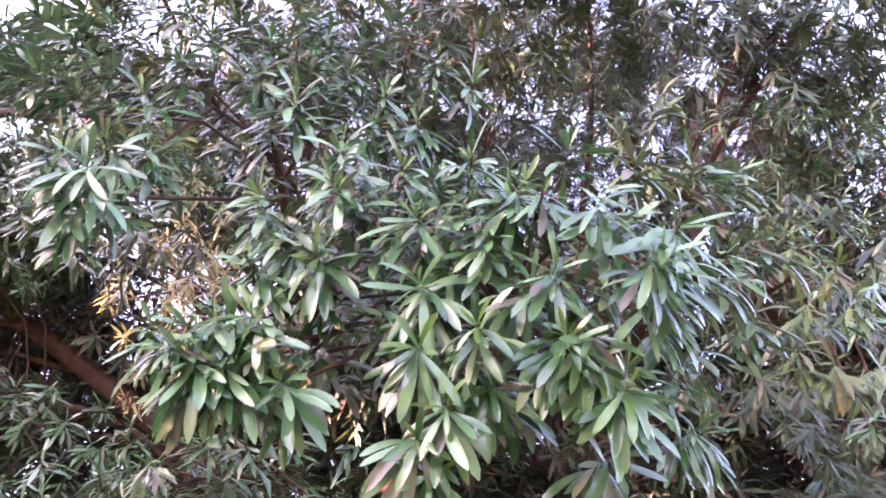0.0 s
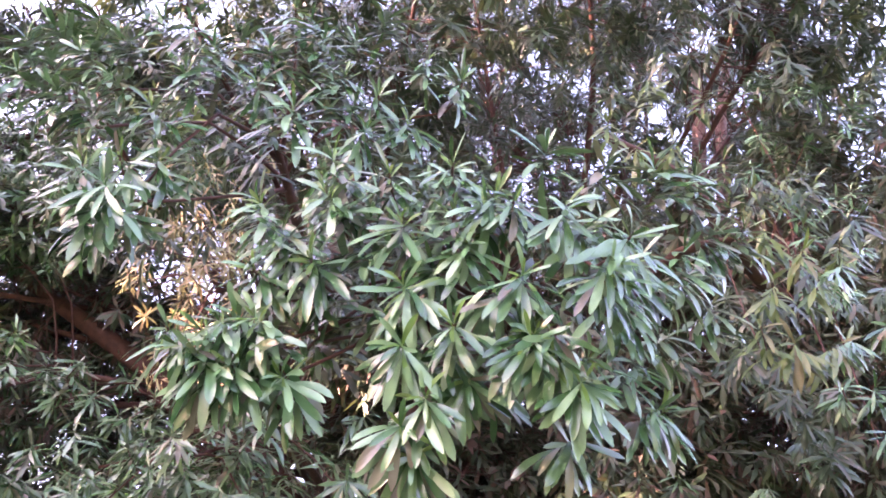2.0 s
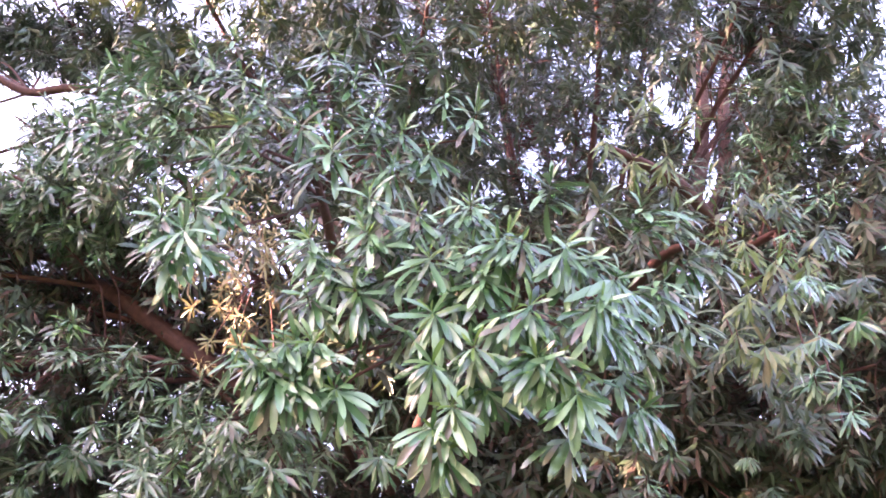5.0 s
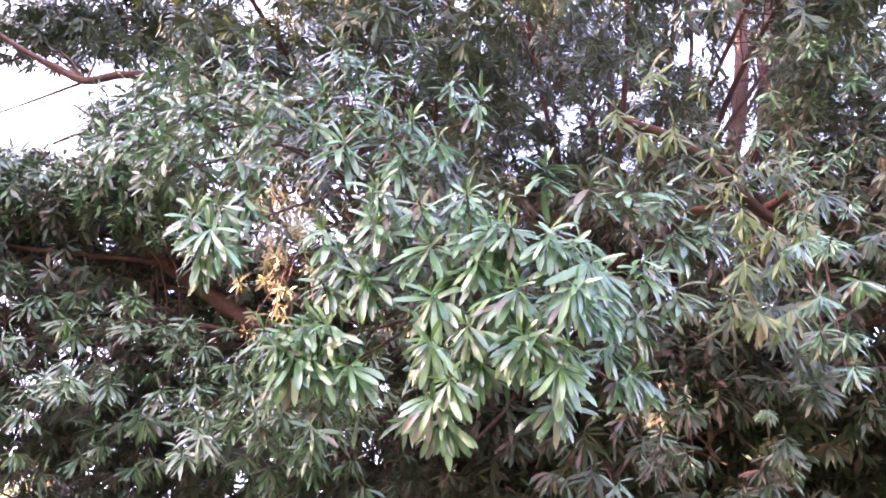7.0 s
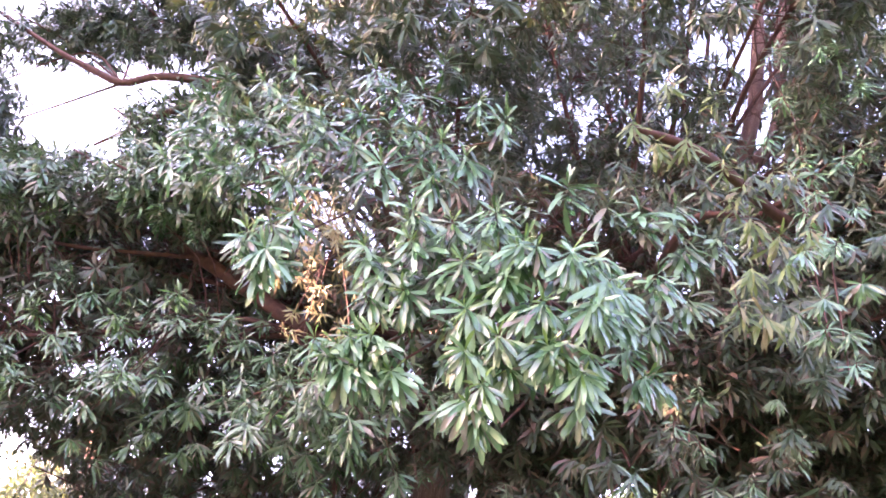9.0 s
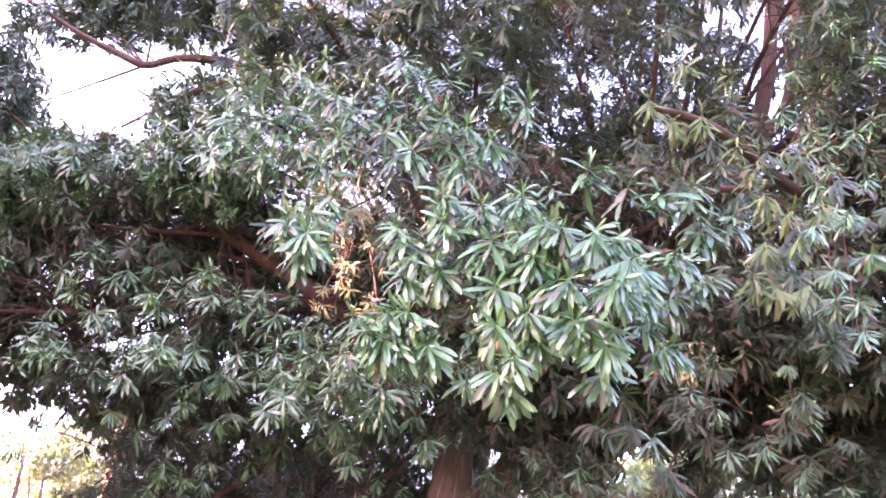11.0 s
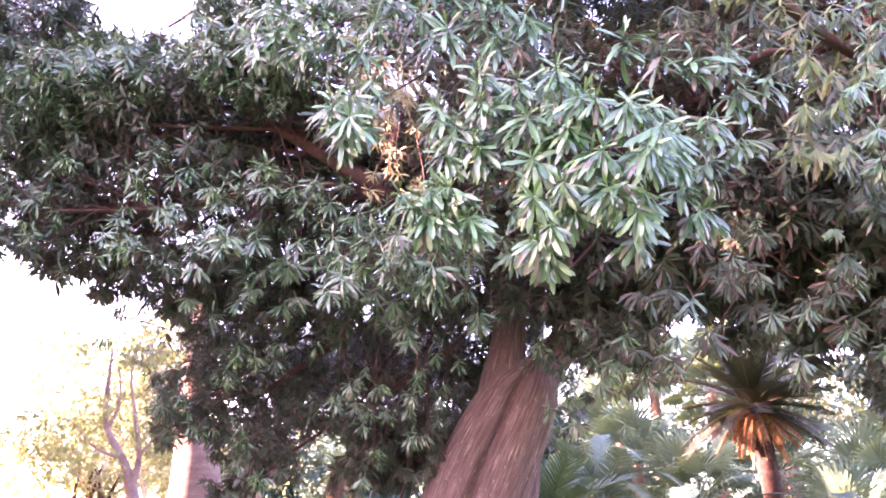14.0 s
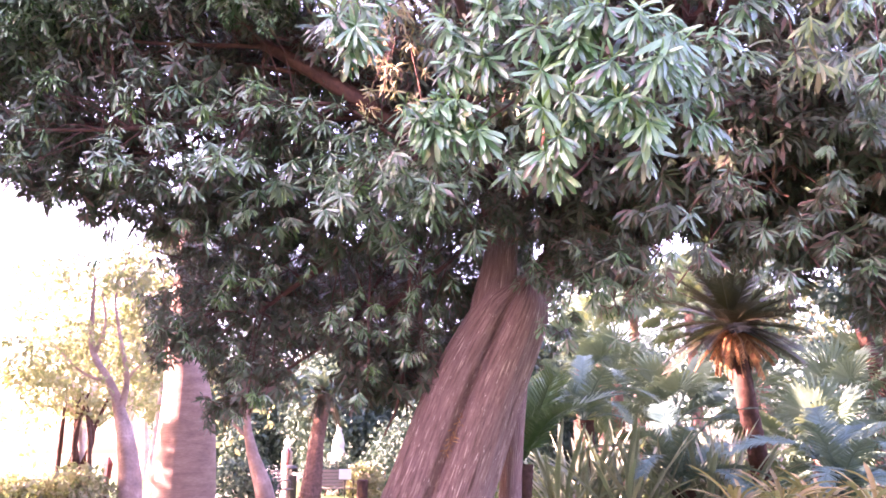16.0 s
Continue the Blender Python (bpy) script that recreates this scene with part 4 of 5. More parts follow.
# the rest of the crown: (centre, half sizes, shoots)
CLUMPS = [
    ((-3.4, 4.0, 4.0), (1.4, 0.7, 0.8), 300), ((-4.8, 3.4, 4.1), (0.9, 0.8, 0.8), 200), ((-5.9, 3.2, 5.4), (0.8, 0.9, 1.2), 150),
    ((-2.4, 5.6, 2.7), (1.4, 0.7, 0.9), 300), ((-1.7, 6.3, 2.9), (1.5, 0.8, 1.0), 260), ((-3.6, 5.4, 3.4), (1.0, 0.8, 0.8), 200),
    ((-0.3, 2.8, 4.3), (0.9, 0.6, 0.6), 100), ((0.4, 3.4, 4.4), (1.2, 0.8, 0.8), 230), ((-0.9, 3.4, 5.7), (1.4, 0.9, 0.9), 260),
    ((1.0, 4.2, 6.5), (1.7, 1.1, 1.1), 300), ((1.9, 3.5, 3.75), (0.9, 0.7, 0.65), 240), ((2.9, 3.2, 4.3), (1.0, 0.9, 1.2), 260),
    ((2.3, 4.6, 4.0), (1.1, 0.7, 0.5), 220), ((3.3, 4.6, 3.6), (0.9, 0.9, 0.6), 220), ((0.2, 4.4, 3.4), (0.7, 0.4, 0.5), 190),
    ((-1.9, 2.9, 5.1), (0.7, 0.6, 0.6), 110), ((-0.6, 5.6, 5.0), (2.0, 0.9, 1.2), 320), ((2.6, 5.2, 5.3), (1.3, 1.0, 1.2), 280),
    ((-1.4, 4.6, 7.3), (1.3, 1.2, 0.9), 200), ((2.9, 4.2, 7.4), (1.4, 1.2, 1.0), 220), ((-2.5, 5.4, 4.8), (1.0, 0.8, 0.9), 170),
    ((-0.2, 2.5, 6.1), (1.4, 0.8, 0.7), 220), ((1.7, 2.7, 5.7), (1.0, 0.7, 0.8), 170), ((0.2, 3.2, 7.6), (1.9, 1.0, 0.7), 230),
    ((-1.8, 2.3, 6.3), (0.7, 0.7, 0.7), 90), ((1.4, 5.2, 4.4), (1.2, 0.7, 0.7), 230), ((-1.1, 5.5, 3.3), (0.7, 0.5, 0.6), 170), ((0.3, 6.3, 4.6), (1.3, 0.7, 0.8), 200),
    ((-3.4, 3.3, 4.6), (1.1, 0.5, 0.55), 240), ((-4.85, 3.2, 5.9), (0.6, 0.6, 0.9), 220), ((-4.0, 3.1, 5.0), (0.9, 0.5, 0.4), 170), ((-2.6, 3.2, 4.95), (0.6, 0.4, 0.35), 100), ((-4.6, 3.5, 4.8), (0.6, 0.5, 0.6), 150), ((-2.2, 3.6, 4.6), (0.8, 0.5, 0.6), 170),
    ((-1.9, 4.3, 3.4), (1.0, 0.5, 0.45), 200), ((-3.0, 4.4, 3.4), (0.9, 0.5, 0.5), 170), ((-2.7, 4.7, 2.1), (1.0, 0.5, 0.6), 260),
    ((-1.7, 4.9, 2.0), (0.7, 0.5, 0.6), 200), ((-3.6, 4.6, 2.5), (0.6, 0.5, 0.5), 130), ((-2.6, 3.6, 6.6), (0.6, 0.7, 0.7), 70),
    ((1.9, 3.4, 5.0), (1.0, 0.8, 0.8), 220), ((3.3, 4.6, 5.9), (1.2, 1.0, 1.0), 240), ((0.8, 5.5, 7.9), (2.4, 1.0, 0.9), 330),
    ((2.4, 2.4, 6.3), (0.9, 0.8, 0.9), 170), ((0.9, 2.1, 6.7), (1.0, 0.6, 0.7), 140), ((-4.6, 3.8, 7.6), (1.1, 0.4, 0.4), 90), ((-2.85, 3.3, 5.6), (0.42, 0.4, 0.55), 120), ((-5.7, 3.3, 4.6), (0.5, 0.8, 1.2), 160),
    ((2.5, 3.2, 5.0), (0.8, 0.7, 0.9), 170), ((0.2, 4.4, 5.4), (1.2, 0.7, 0.9), 220),
    ((2.15, 4.7, 3.05), (0.55, 0.5, 0.4), 170), ((1.2, 4.6, 3.65), (0.7, 0.5, 0.4), 170), ((2.9, 4.8, 3.1), (0.6, 0.5, 0.5), 140),
    ((-3.6, 4.7, 4.3), (1.5, 0.6, 0.9), 330), ((-4.8, 4.3, 4.0), (0.8, 0.6, 0.8), 200), ((-2.0, 5.0, 4.2), (0.9, 0.5, 0.7), 200),
    ((-0.85, 4.15, 3.35), (0.5, 0.3, 0.35), 100), ((-0.3, 4.2, 3.2), (0.4, 0.3, 0.3), 80),
    ((1.5, 4.0, 9.0), (2.5, 2.0, 0.6), 260), ((-1.3, 4.8, 8.6), (1.5, 1.4, 0.5), 170), ((1.6, 2.2, 7.9), (1.5, 0.8, 0.5), 170), ((-3.2, 4.7, 5.0), (1.3, 0.5, 0.5), 230),
    ((0.1, 4.1, 2.95), (0.42, 0.35, 0.35), 140), ((2.5, 4.4, 2.98), (0.6, 0.4, 0.3), 150), ((1.5, 4.2, 3.35), (0.7, 0.4, 0.25), 130),
    ((-5.4, 3.9, 5.7), (0.7, 0.4, 0.75), 190), ((-4.4, 4.2, 5.4), (0.8, 0.4, 0.5), 210), ((-3.2, 4.3, 5.3), (0.8, 0.4, 0.5), 200), ((-5.8, 4.4, 4.9), (0.8, 0.4, 0.9), 200), ((-6.4, 4.2, 6.5), (0.6, 0.4, 0.9), 160),
    ((1.0, 3.3, 3.6), (0.5, 0.3, 0.4), 130), ((-1.3, 3.7, 4.4), (0.35, 0.3, 0.35), 70), ((1.5, 4.5, 3.1), (0.6, 0.3, 0.3), 150), ((2.2, 4.6, 3.45), (0.6, 0.3, 0.3), 140), ((0.1, 3.6, 3.5), (0.6, 0.3, 0.4), 120),
    ((-0.45, 2.9, 3.9), (0.3, 0.22, 0.3), 90), ((-0.2, 3.7, 3.75), (0.6, 0.25, 0.35), 170), ((0.6, 3.9, 3.3), (0.6, 0.25, 0.35), 150), ((0.35, 4.3, 3.3), (0.6, 0.2, 0.3), 150), ((1.1, 4.4, 3.6), (0.6, 0.25, 0.3), 150), ((2.1, 4.3, 2.6), (0.45, 0.4, 0.45), 150), ((2.5, 4.6, 2.35), (0.5, 0.4, 0.5), 150), ((1.75, 4.2, 2.75), (0.3, 0.3, 0.3), 90),
    ((-4.0, 3.3, 5.4), (0.7, 0.3, 0.28), 130), ((-3.1, 3.3, 5.25), (0.4, 0.3, 0.25), 70), ((-4.95, 3.4, 6.5), (0.35, 0.3, 0.6), 40),
    ((-2.7, 3.4, 7.0), (0.6, 0.4, 0.4), 90), ((-3.3, 3.4, 7.15), (0.7, 0.3, 0.45), 150), ((-3.95, 3.3, 7.2), (0.4, 0.3, 0.4), 60), ((-2.1, 3.4, 6.5), (0.5, 0.4, 0.6), 130), ((-4.5, 3.2, 7.1), (0.5, 0.2, 0.2), 16), ((-2.1, 5.3, 2.15), (0.5, 0.4, 0.35), 150), ((1.3, 4.3, 2.85), (0.5, 0.4, 0.3), 130), ((2.1, 4.4, 2.9), (0.5, 0.4, 0.3), 130), ((3.2, 4.6, 2.75), (0.6, 0.5, 0.45), 150),
    ((-3.0, 6.6, 3.0), (1.4, 0.5, 0.85), 330), ((-1.6, 6.9, 2.6), (1.0, 0.5, 0.8), 200), ((-1.0, 5.4, 5.6), (0.9, 0.5, 0.7), 240), ((0.2, 5.6, 5.9), (0.9, 0.5, 0.8), 240), ((-0.9, 5.5, 7.4), (1.0, 0.5, 0.9), 240),
    ((1.4, 5.6, 6.8), (0.9, 0.5, 0.8), 240), ((0.6, 5.6, 8.6), (1.1, 0.5, 0.8), 240), ((3.3, 5.4, 8.6), (0.9, 0.5, 1.0), 220), ((3.6, 5.2, 5.2), (0.9, 0.5, 0.9), 220), ((-1.8, 5.0, 9.4), (1.0, 0.6, 0.7), 230), ((0.2, 5.0, 10.1), (1.2, 0.6, 0.7), 240), ((2.0, 5.0, 9.8), (1.0, 0.6, 0.8), 220), ((-2.4, 5.2, 7.9), (0.7, 0.5, 0.7), 180),
    ((0.3, 6.2, 6.2), (2.0, 0.8, 1.1), 170), ((-1.4, 6.2, 5.9), (1.2, 0.7, 1.1), 130),
    ((4.2, 4.0, 4.6), (0.9, 1.0, 1.3), 200), ((2.9, 4.2, 3.6), (0.6, 0.5, 0.5), 150), ((1.35, 4.1, 3.1), (0.5, 0.25, 0.25), 120), ((0.85, 4.15, 3.2), (0.4, 0.2, 0.25), 90),
    ((-3.4, 7.1, 3.4), (1.2, 0.3, 0.5), 330), ((-2.4, 7.2, 3.5), (0.8, 0.3, 0.5), 240), ((-4.3, 6.4, 3.5), (0.7, 0.4, 0.5), 170),
]
for centre, half, count in CLUMPS:
    high = centre[2] > 5.2
    if high and centre[0] > -0.5:
        count = int(count * (1.0 if centre[0] < 1.7 else 1.15))
    d = unit(rng.normal(0, 1, (count, 3)))
    tips = np.array(centre) + d * np.array(half) * (rng.uniform(0.25, 1, (count, 1)) ** 0.5)
    axes = unit(d * 0.5 + np.array([0, -0.25, 0.45]) + rng.normal(0, 0.35, (count, 3)))
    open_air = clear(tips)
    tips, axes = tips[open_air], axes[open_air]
    c = Vector(centre)
    start = (Vector((-0.8, 4.5, 4.2)) if c.x < 0 else Vector((0.9, 4.6, 4.4))) + Vector(rng.normal(0, 0.25, 3).tolist())
    if c.x < -3.5 and c.z > 6.3:
        start = Vector((-3.32, 3.2, 6.17))
    elif c.x < -3.8 and c.z > 5.0:
        start = Vector((-3.3, 3.8, 4.95))
    thick = 0.012 if c.x < -3.5 and c.z > 5.0 else 0.03
    path = [(*start, thick), (*(start.lerp(c, 0.5) + Vector((0, 0.15, 0.25)) + Vector(rng.normal(0, 0.2, 3).tolist())), thick * 0.7), (*c, thick * 0.5), (*(c + (c - start).normalized() * 0.5), 0.008)]
    bough(path, [(tips, axes, DEEP_SMALL if centre[2] < 3.7 and centre[1] > 4.0 else DEEP, LEAF_SHADE if centre[0] < -1.8 and 4.7 < centre[2] < 5.7 and centre[1] < 3.7 else LEAF_DIMMED if high else LEAF_INNER, 0)], rng, "inner bough of the shaded crown", (0.0028, 0.0016), shapes=DEEP_LEAF)

# small shoots in the gap between the boughs, sunlight put into their gold colour
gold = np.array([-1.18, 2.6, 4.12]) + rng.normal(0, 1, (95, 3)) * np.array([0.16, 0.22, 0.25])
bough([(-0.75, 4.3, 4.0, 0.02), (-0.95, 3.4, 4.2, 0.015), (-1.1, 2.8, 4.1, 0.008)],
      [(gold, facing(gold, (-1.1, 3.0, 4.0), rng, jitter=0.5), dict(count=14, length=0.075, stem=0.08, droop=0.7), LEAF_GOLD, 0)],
      rng, "slender bough with small yellow-green leaves, gold-toned as if sunlit", (0.004, 0.002))

# ---- the park round it ----
def sheet(name, x0, y0, x1, y1, z, mat, label, n=60, bumps=0.05):
    xs, ys = np.linspace(x0, x1, n), np.linspace(y0, y1, n)
    X, Y = np.meshgrid(xs, ys)
    Z = z + bumps * np.sin(X * 0.7 + 1) * np.sin(Y * 0.5)
    i, j = np.meshgrid(np.arange(n - 1), np.arange(n - 1), indexing="ij")
    f = np.stack([i * n + j, i * n + j + 1, (i + 1) * n + j + 1, (i + 1) * n + j], -1).reshape(-1, 4)
    ob = put(name, quads(name, np.stack([X, Y, Z], -1).reshape(-1, 3), f), mat)
    return tagged(ob, label, "ground", kind="structure")


sheet("ground", -300, -300, 300, 300, 0.0, LAWN, "mown park lawn with thin patches", 120, 0.0)


def path_strip(name, points, width, z, mat, label):
    c = spline([(*p, 0) for p in points], 60)[:, :3]
    t = unit(np.gradient(c, axis=0))
    s = np.stack([t[:, 1], -t[:, 0], t[:, 2] * 0], -1) * width / 2
    v = np.concatenate([c - s, c + s]) + np.array([0, 0, z])
    i = np.arange(59)
    f = np.stack([i, 60 + i, 61 + i, 1 + i], -1)
    return tagged(put(name, quads(name, v, f), mat), label, "path", kind="structure")


path_strip("path", [(6, -6), (0, -3), (-6, 5), (-8.7, 14), (-14.2, 26), (-20.5, 42), (-37, 78)], 3.0, 0.012, GRAVEL, "pale gravel walk between the planting")


def frond_mesh(length, width, pairs, arch, mat, rng, vee=0.3, thick=0.012, blunt=0.35):
    """A feather frond: a curved midrib and two rows of narrow leaflets. It grows along +Y and arches down."""
    s = np.linspace(0, 1, 20)
    a = arch[0] + (arch[1] - arch[0]) * s
    y = np.concatenate([[0], np.cumsum(np.cos(a[1:]))]) * length / 19
    z = np.concatenate([[0], np.cumsum(np.sin(a[1:]))]) * length / 19
    rib = np.stack([0 * s, y, z, thick * (1 - 0.8 * s)], -1)
    v, f, uv = tube_arrays(rib, 12, 4)
    V, F, k = [v], [f], len(v)
    for i in range(pairs):
        u = 0.12 + 0.88 * i / (pairs - 1)
        q = u * 19
        j = min(int(q), 18)
        base = rib[j, :3] * (1 - (q - j)) + rib[j + 1, :3] * (q - j)
        tan = unit(rib[j + 1, :3] - rib[j, :3])
        nrm = np.array([0, -tan[2], tan[1]])
        ln = width * (blunt + (1 - blunt) * math.sin(math.pi * min(1, 0.12 + u * 0.85)) ** 0.7) * rng.uniform(0.9, 1.1)
        wd = 1.2 * length * 0.88 / pairs
        for sg in (-1, 1):
            d = unit(np.array([sg, 0, 0]) * (1 - 0.35 * u) + tan * (0.35 + 0.5 * u) + nrm * vee + rng.normal(0, 0.05, 3))
            e = tan * wd * 0.5
            V.append(np.array([base - e, base + e, base + d * ln * 0.6 + e * 0.8 - nrm * 0.01, base + d * ln * 0.6 - e * 0.8 - nrm * 0.01, base + d * ln + e * 0.15 - nrm * ln * 0.12, base + d * ln - e * 0.15 - nrm * ln * 0.12]))
            F.append(np.array([[0, 1, 2, 3], [3, 2, 4, 5]]) + k)
            k += 6
    me = quads("frond", np.vstack(V), np.vstack(F), False)
    me.materials.append(mat)
    return me


def fan_mesh(radius, stalk, mat, rng, rays=26, sag=0.35):
    """A fan leaf on a stalk: folded rays joined for half their length, then free drooping tips."""
    v, f, _ = tube_arrays([(0, 0, 0, 0.018), (0, stalk * 0.5, 0.06 * stalk, 0.014), (0, stalk, 0, 0.01)], 6, 4)
    V, F, k = [v], [f], len(v)
    hub = np.array([0, stalk, 0])
    for i in range(rays):
        a = math.radians(-125 + 250 * i / (rays - 1))
        d = np.array([math.sin(a), math.cos(a), 0])
        e = np.array([math.cos(a), -math.sin(a), 0])
        r = radius * (0.8 + 0.2 * math.cos(a)) * rng.uniform(0.9, 1.08)
        h = math.radians(250) / rays * 0.5
        up = np.array([0, 0, 1.0])
        w = 0.55 * r * math.tan(h)
        p = [hub, hub + d * 0.01, hub + d * r * 0.55 + e * w - up * 0.02, hub + d * r * 0.55 - e * w + up * 0.02,
             hub + d * r * 0.85 + e * w * 0.45 - up * sag * r * 0.25, hub + d * r * 0.85 - e * w * 0.45 - up * sag * r * 0.25,
             hub + d * r * 0.97 + e * 0.004 - up * sag * r * rng.uniform(0.5, 0.9), hub + d * r * 0.97 - e * 0.004 - up * sag * r * 0.6]
        V.append(np.array(p))
        F.append(np.array([[0, 1, 2, 3], [3, 2, 4, 5], [5, 4, 6, 7]]) + k)
        k += 8
    me = quads("fan_leaf", np.vstack(V), np.vstack(F), False)
    me.materials.append(mat)
    return me


def crown_of(parent, name, meshes, at, count, lift, rng, scale=(0.85, 1.1), turn=0.0, arc=360.0, label=""):
    """Fronds set in a spiral round a growing point; lift: elevation in degrees from the youngest to the oldest."""
    for i in range(count):
        f = i / max(1, count - 1)
        el = lift[0] + (lift[1] - lift[0]) * f + rng.normal(0, 5)
        az = turn + (i * 137.5) % 360 * arc / 360 + rng.normal(0, 6)
        sc = rng.uniform(*scale)
        ob = new(name, meshes[i % len(meshes)])
        ob.parent = parent
        base = parent.location if parent.parent is None else Vector((0, 0, 0))
        ob.matrix_basis = Matrix.Translation(Vector(at) - base) @ pose(0, 0, 0, 0, 0, az) @ pose(0, 0, 0, el, rng.normal(0, 8), 0) @ Matrix.Scale(sc, 4)
        if label:
            tagged(ob, label)


def ringed(th, s):
    return 1 + 0.002 * np.sin(s * 170 + 0.8 * np.sin(3 * th) + 3 * np.sin(9 * s)) + 0.02 * np.sin(3 * th + 7 * s)


def scaly(th, s):
    return 1 + 0.09 * np.sin(11 * th + 60 * s) * np.sin(11 * th - 60 * s) + 0.05 * np.sin(3 * th + 9 * s)


prng = np.random.default_rng(21)
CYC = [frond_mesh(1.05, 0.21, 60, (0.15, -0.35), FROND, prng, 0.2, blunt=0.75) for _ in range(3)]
CYC_DRY = [frond_mesh(0.80, 0.10, 40, (0.35, -0.25), FROND_DRY, prng, -0.35, blunt=0.6) for _ in range(2)]
CYC_BIG = [frond_mesh(1.25, 0.34, 56, (0.2, -0.6), FROND_GREEN, prng, 0.25, 0.016, 0.7) for _ in range(2)]
BLUE = [frond_mesh(1.7, 0.26, 64, (0.5, -1.3), FROND_BLUE, prng, 0.15, 0.018) for _ in range(2)]
FANS = [fan_mesh(0.62, 0.7, FAN, prng) for _ in range(3)]


def cycad(x, y, hub, lean, count, meshes, label, dry=0, radius=0.14, lift=(80, -15), scale=(0.85, 1.1)):
    ob = tagged(empty("cycad", (x, y, 0)), label, "cycad")
    put("trunk", tube("trunk", [(x, y, -0.1, radius * 1.3), (x + lean[0] * 0.4, y + lean[1] * 0.4, hub * 0.45, radius * 0.9), (x + lean[0], y + lean[1], hub - 0.05, radius)], 60, 48, scaly), CYCAD_BARK, ob)
    at = (x + lean[0], y + lean[1], hub)
    crown_of(ob, "frond", meshes, at, count, lift, prng, scale)
    if dry:
        crown_of(ob, "dead_frond", CYC_DRY, (at[0], at[1], hub - 0.04), dry, (-30, -84), prng, (0.7, 1.0), label="hanging dry tan frond")
    return ob


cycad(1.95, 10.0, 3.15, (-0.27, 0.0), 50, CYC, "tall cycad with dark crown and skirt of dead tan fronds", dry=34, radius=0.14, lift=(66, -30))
cycad(-1.16, 8.3, 1.32, (0.03, 0.0), 15, CYC_BIG, "low cycad with upright deep green fronds", radius=0.11, lift=(80, 38))


def fan_palm(x, y, hub, count, meshes, label, radius=0.13, lift=(75, -50), scale=(0.85, 1.15)):
    ob = tagged(empty("fan_palm", (x, y, 0)), label, "palm", "fan palms in the bed")
    put("trunk", tube("trunk", [(x, y, -0.1, radius * 1.25), (x, y, hub * 0.5, radius), (x, y, hub, radius * 0.9)], 50, 24, ringed), PALM_BARK, ob)
    crown_of(ob, "fan_leaf", meshes, (x, y, hub), count, lift, prng, scale)
    return ob


for x, y, h, c in [(-0.05, 14.2, 2.7, 30), (0.95, 13.0, 1.9, 26), (2.6, 15.0, 2.6, 30), (3.6, 12.6, 2.0, 24), (-0.9, 16.5, 3.4, 26), (4.9, 15.5, 2.8, 26), (1.7, 17.5, 4.6, 28), (6.8, 13.5, 2.4, 24), (2.9, 11.3, 1.3, 20), (0.4, 18.5, 5.4, 28), (1.9, 20.0, 5.6, 28), (-0.6, 20.5, 4.6, 26), (3.4, 18.6, 4.4, 26), (2.55, 16.4, 5.5, 28), (3.6, 21.0, 6.6, 26)]:
    fan_palm(x, y, h, c, FANS, "fan palm with a round head of grey-green pleated leaves")


def feather_palm(x, y, hub, count, label):
    ob = tagged(empty("feather_palm", (x, y, 0)), label, "palm", "blue-grey palms in the bed")
    put("trunk", tube("trunk", [(x, y, -0.1, 0.2), (x, y, hub, 0.15)], 30, 20, scaly), CYCAD_BARK, ob)
    crown_of(ob, "frond", BLUE, (x, y, hub), count, (70, 5), prng, (0.8, 1.1))
    return ob


for x, y, h, c in [(-0.55, 11.2, 1.9, 16), (0.8, 9.3, 0.95, 14), (2.6, 9.0, 0.9, 14)]:
    feather_palm(x, y, h, c, "low palm with arching blue-grey fronds")


def blade_mesh(length, width, bend, mat):
    v, f = leaf_shape(bend, 0.5, 0.03, 8, width / length)
    me = quads("blade", v * length, f)
    me.materials.append(mat)
    return me


SWORDS = [blade_mesh(1.35, 0.055, b, BLADE) for b in (0.12, 0.3, 0.6)]
BROAD = [blade_mesh(0.60, 0.050, b, BLADE_WARM) for b in (0.9, 1.4, 2.0)]


def tuft(name, x, y, z, count, meshes, label, category, lift=(88, 45), scale=(0.8, 1.2)):
    ob = tagged(empty(name, (x, y, 0)), label, category, name.replace("_", " ") + "s in the bed")
    crown_of(ob, "blade", meshes, (x, y, z), count, lift, prng, scale)
    return ob


for x, y in [(-0.75, 9.0), (-0.35, 9.3), (0.1, 8.8), (0.45, 9.4), (-0.1, 9.9), (1.15, 9.2), (1.5, 9.8), (-0.55, 9.7), (0.8, 10.2)]:
    tuft("sword_plant", x, y, 0.30 + prng.uniform(-0.05, 0.1), 26, SWORDS, "tuft of stiff grey-green sword leaves", "plant")
for x, y in [(1.2, 7.2), (1.6, 7.0), (2.0, 7.4), (1.75, 7.7), (2.45, 7.1), (2.8, 7.6)]:
    tuft("broad_leaf_plant", x, y, 0.80, 40, BROAD, "clump of arching strap leaves, sunlight put into their yellow-brown colour", "plant", (80, 15), (0.7, 1.25))


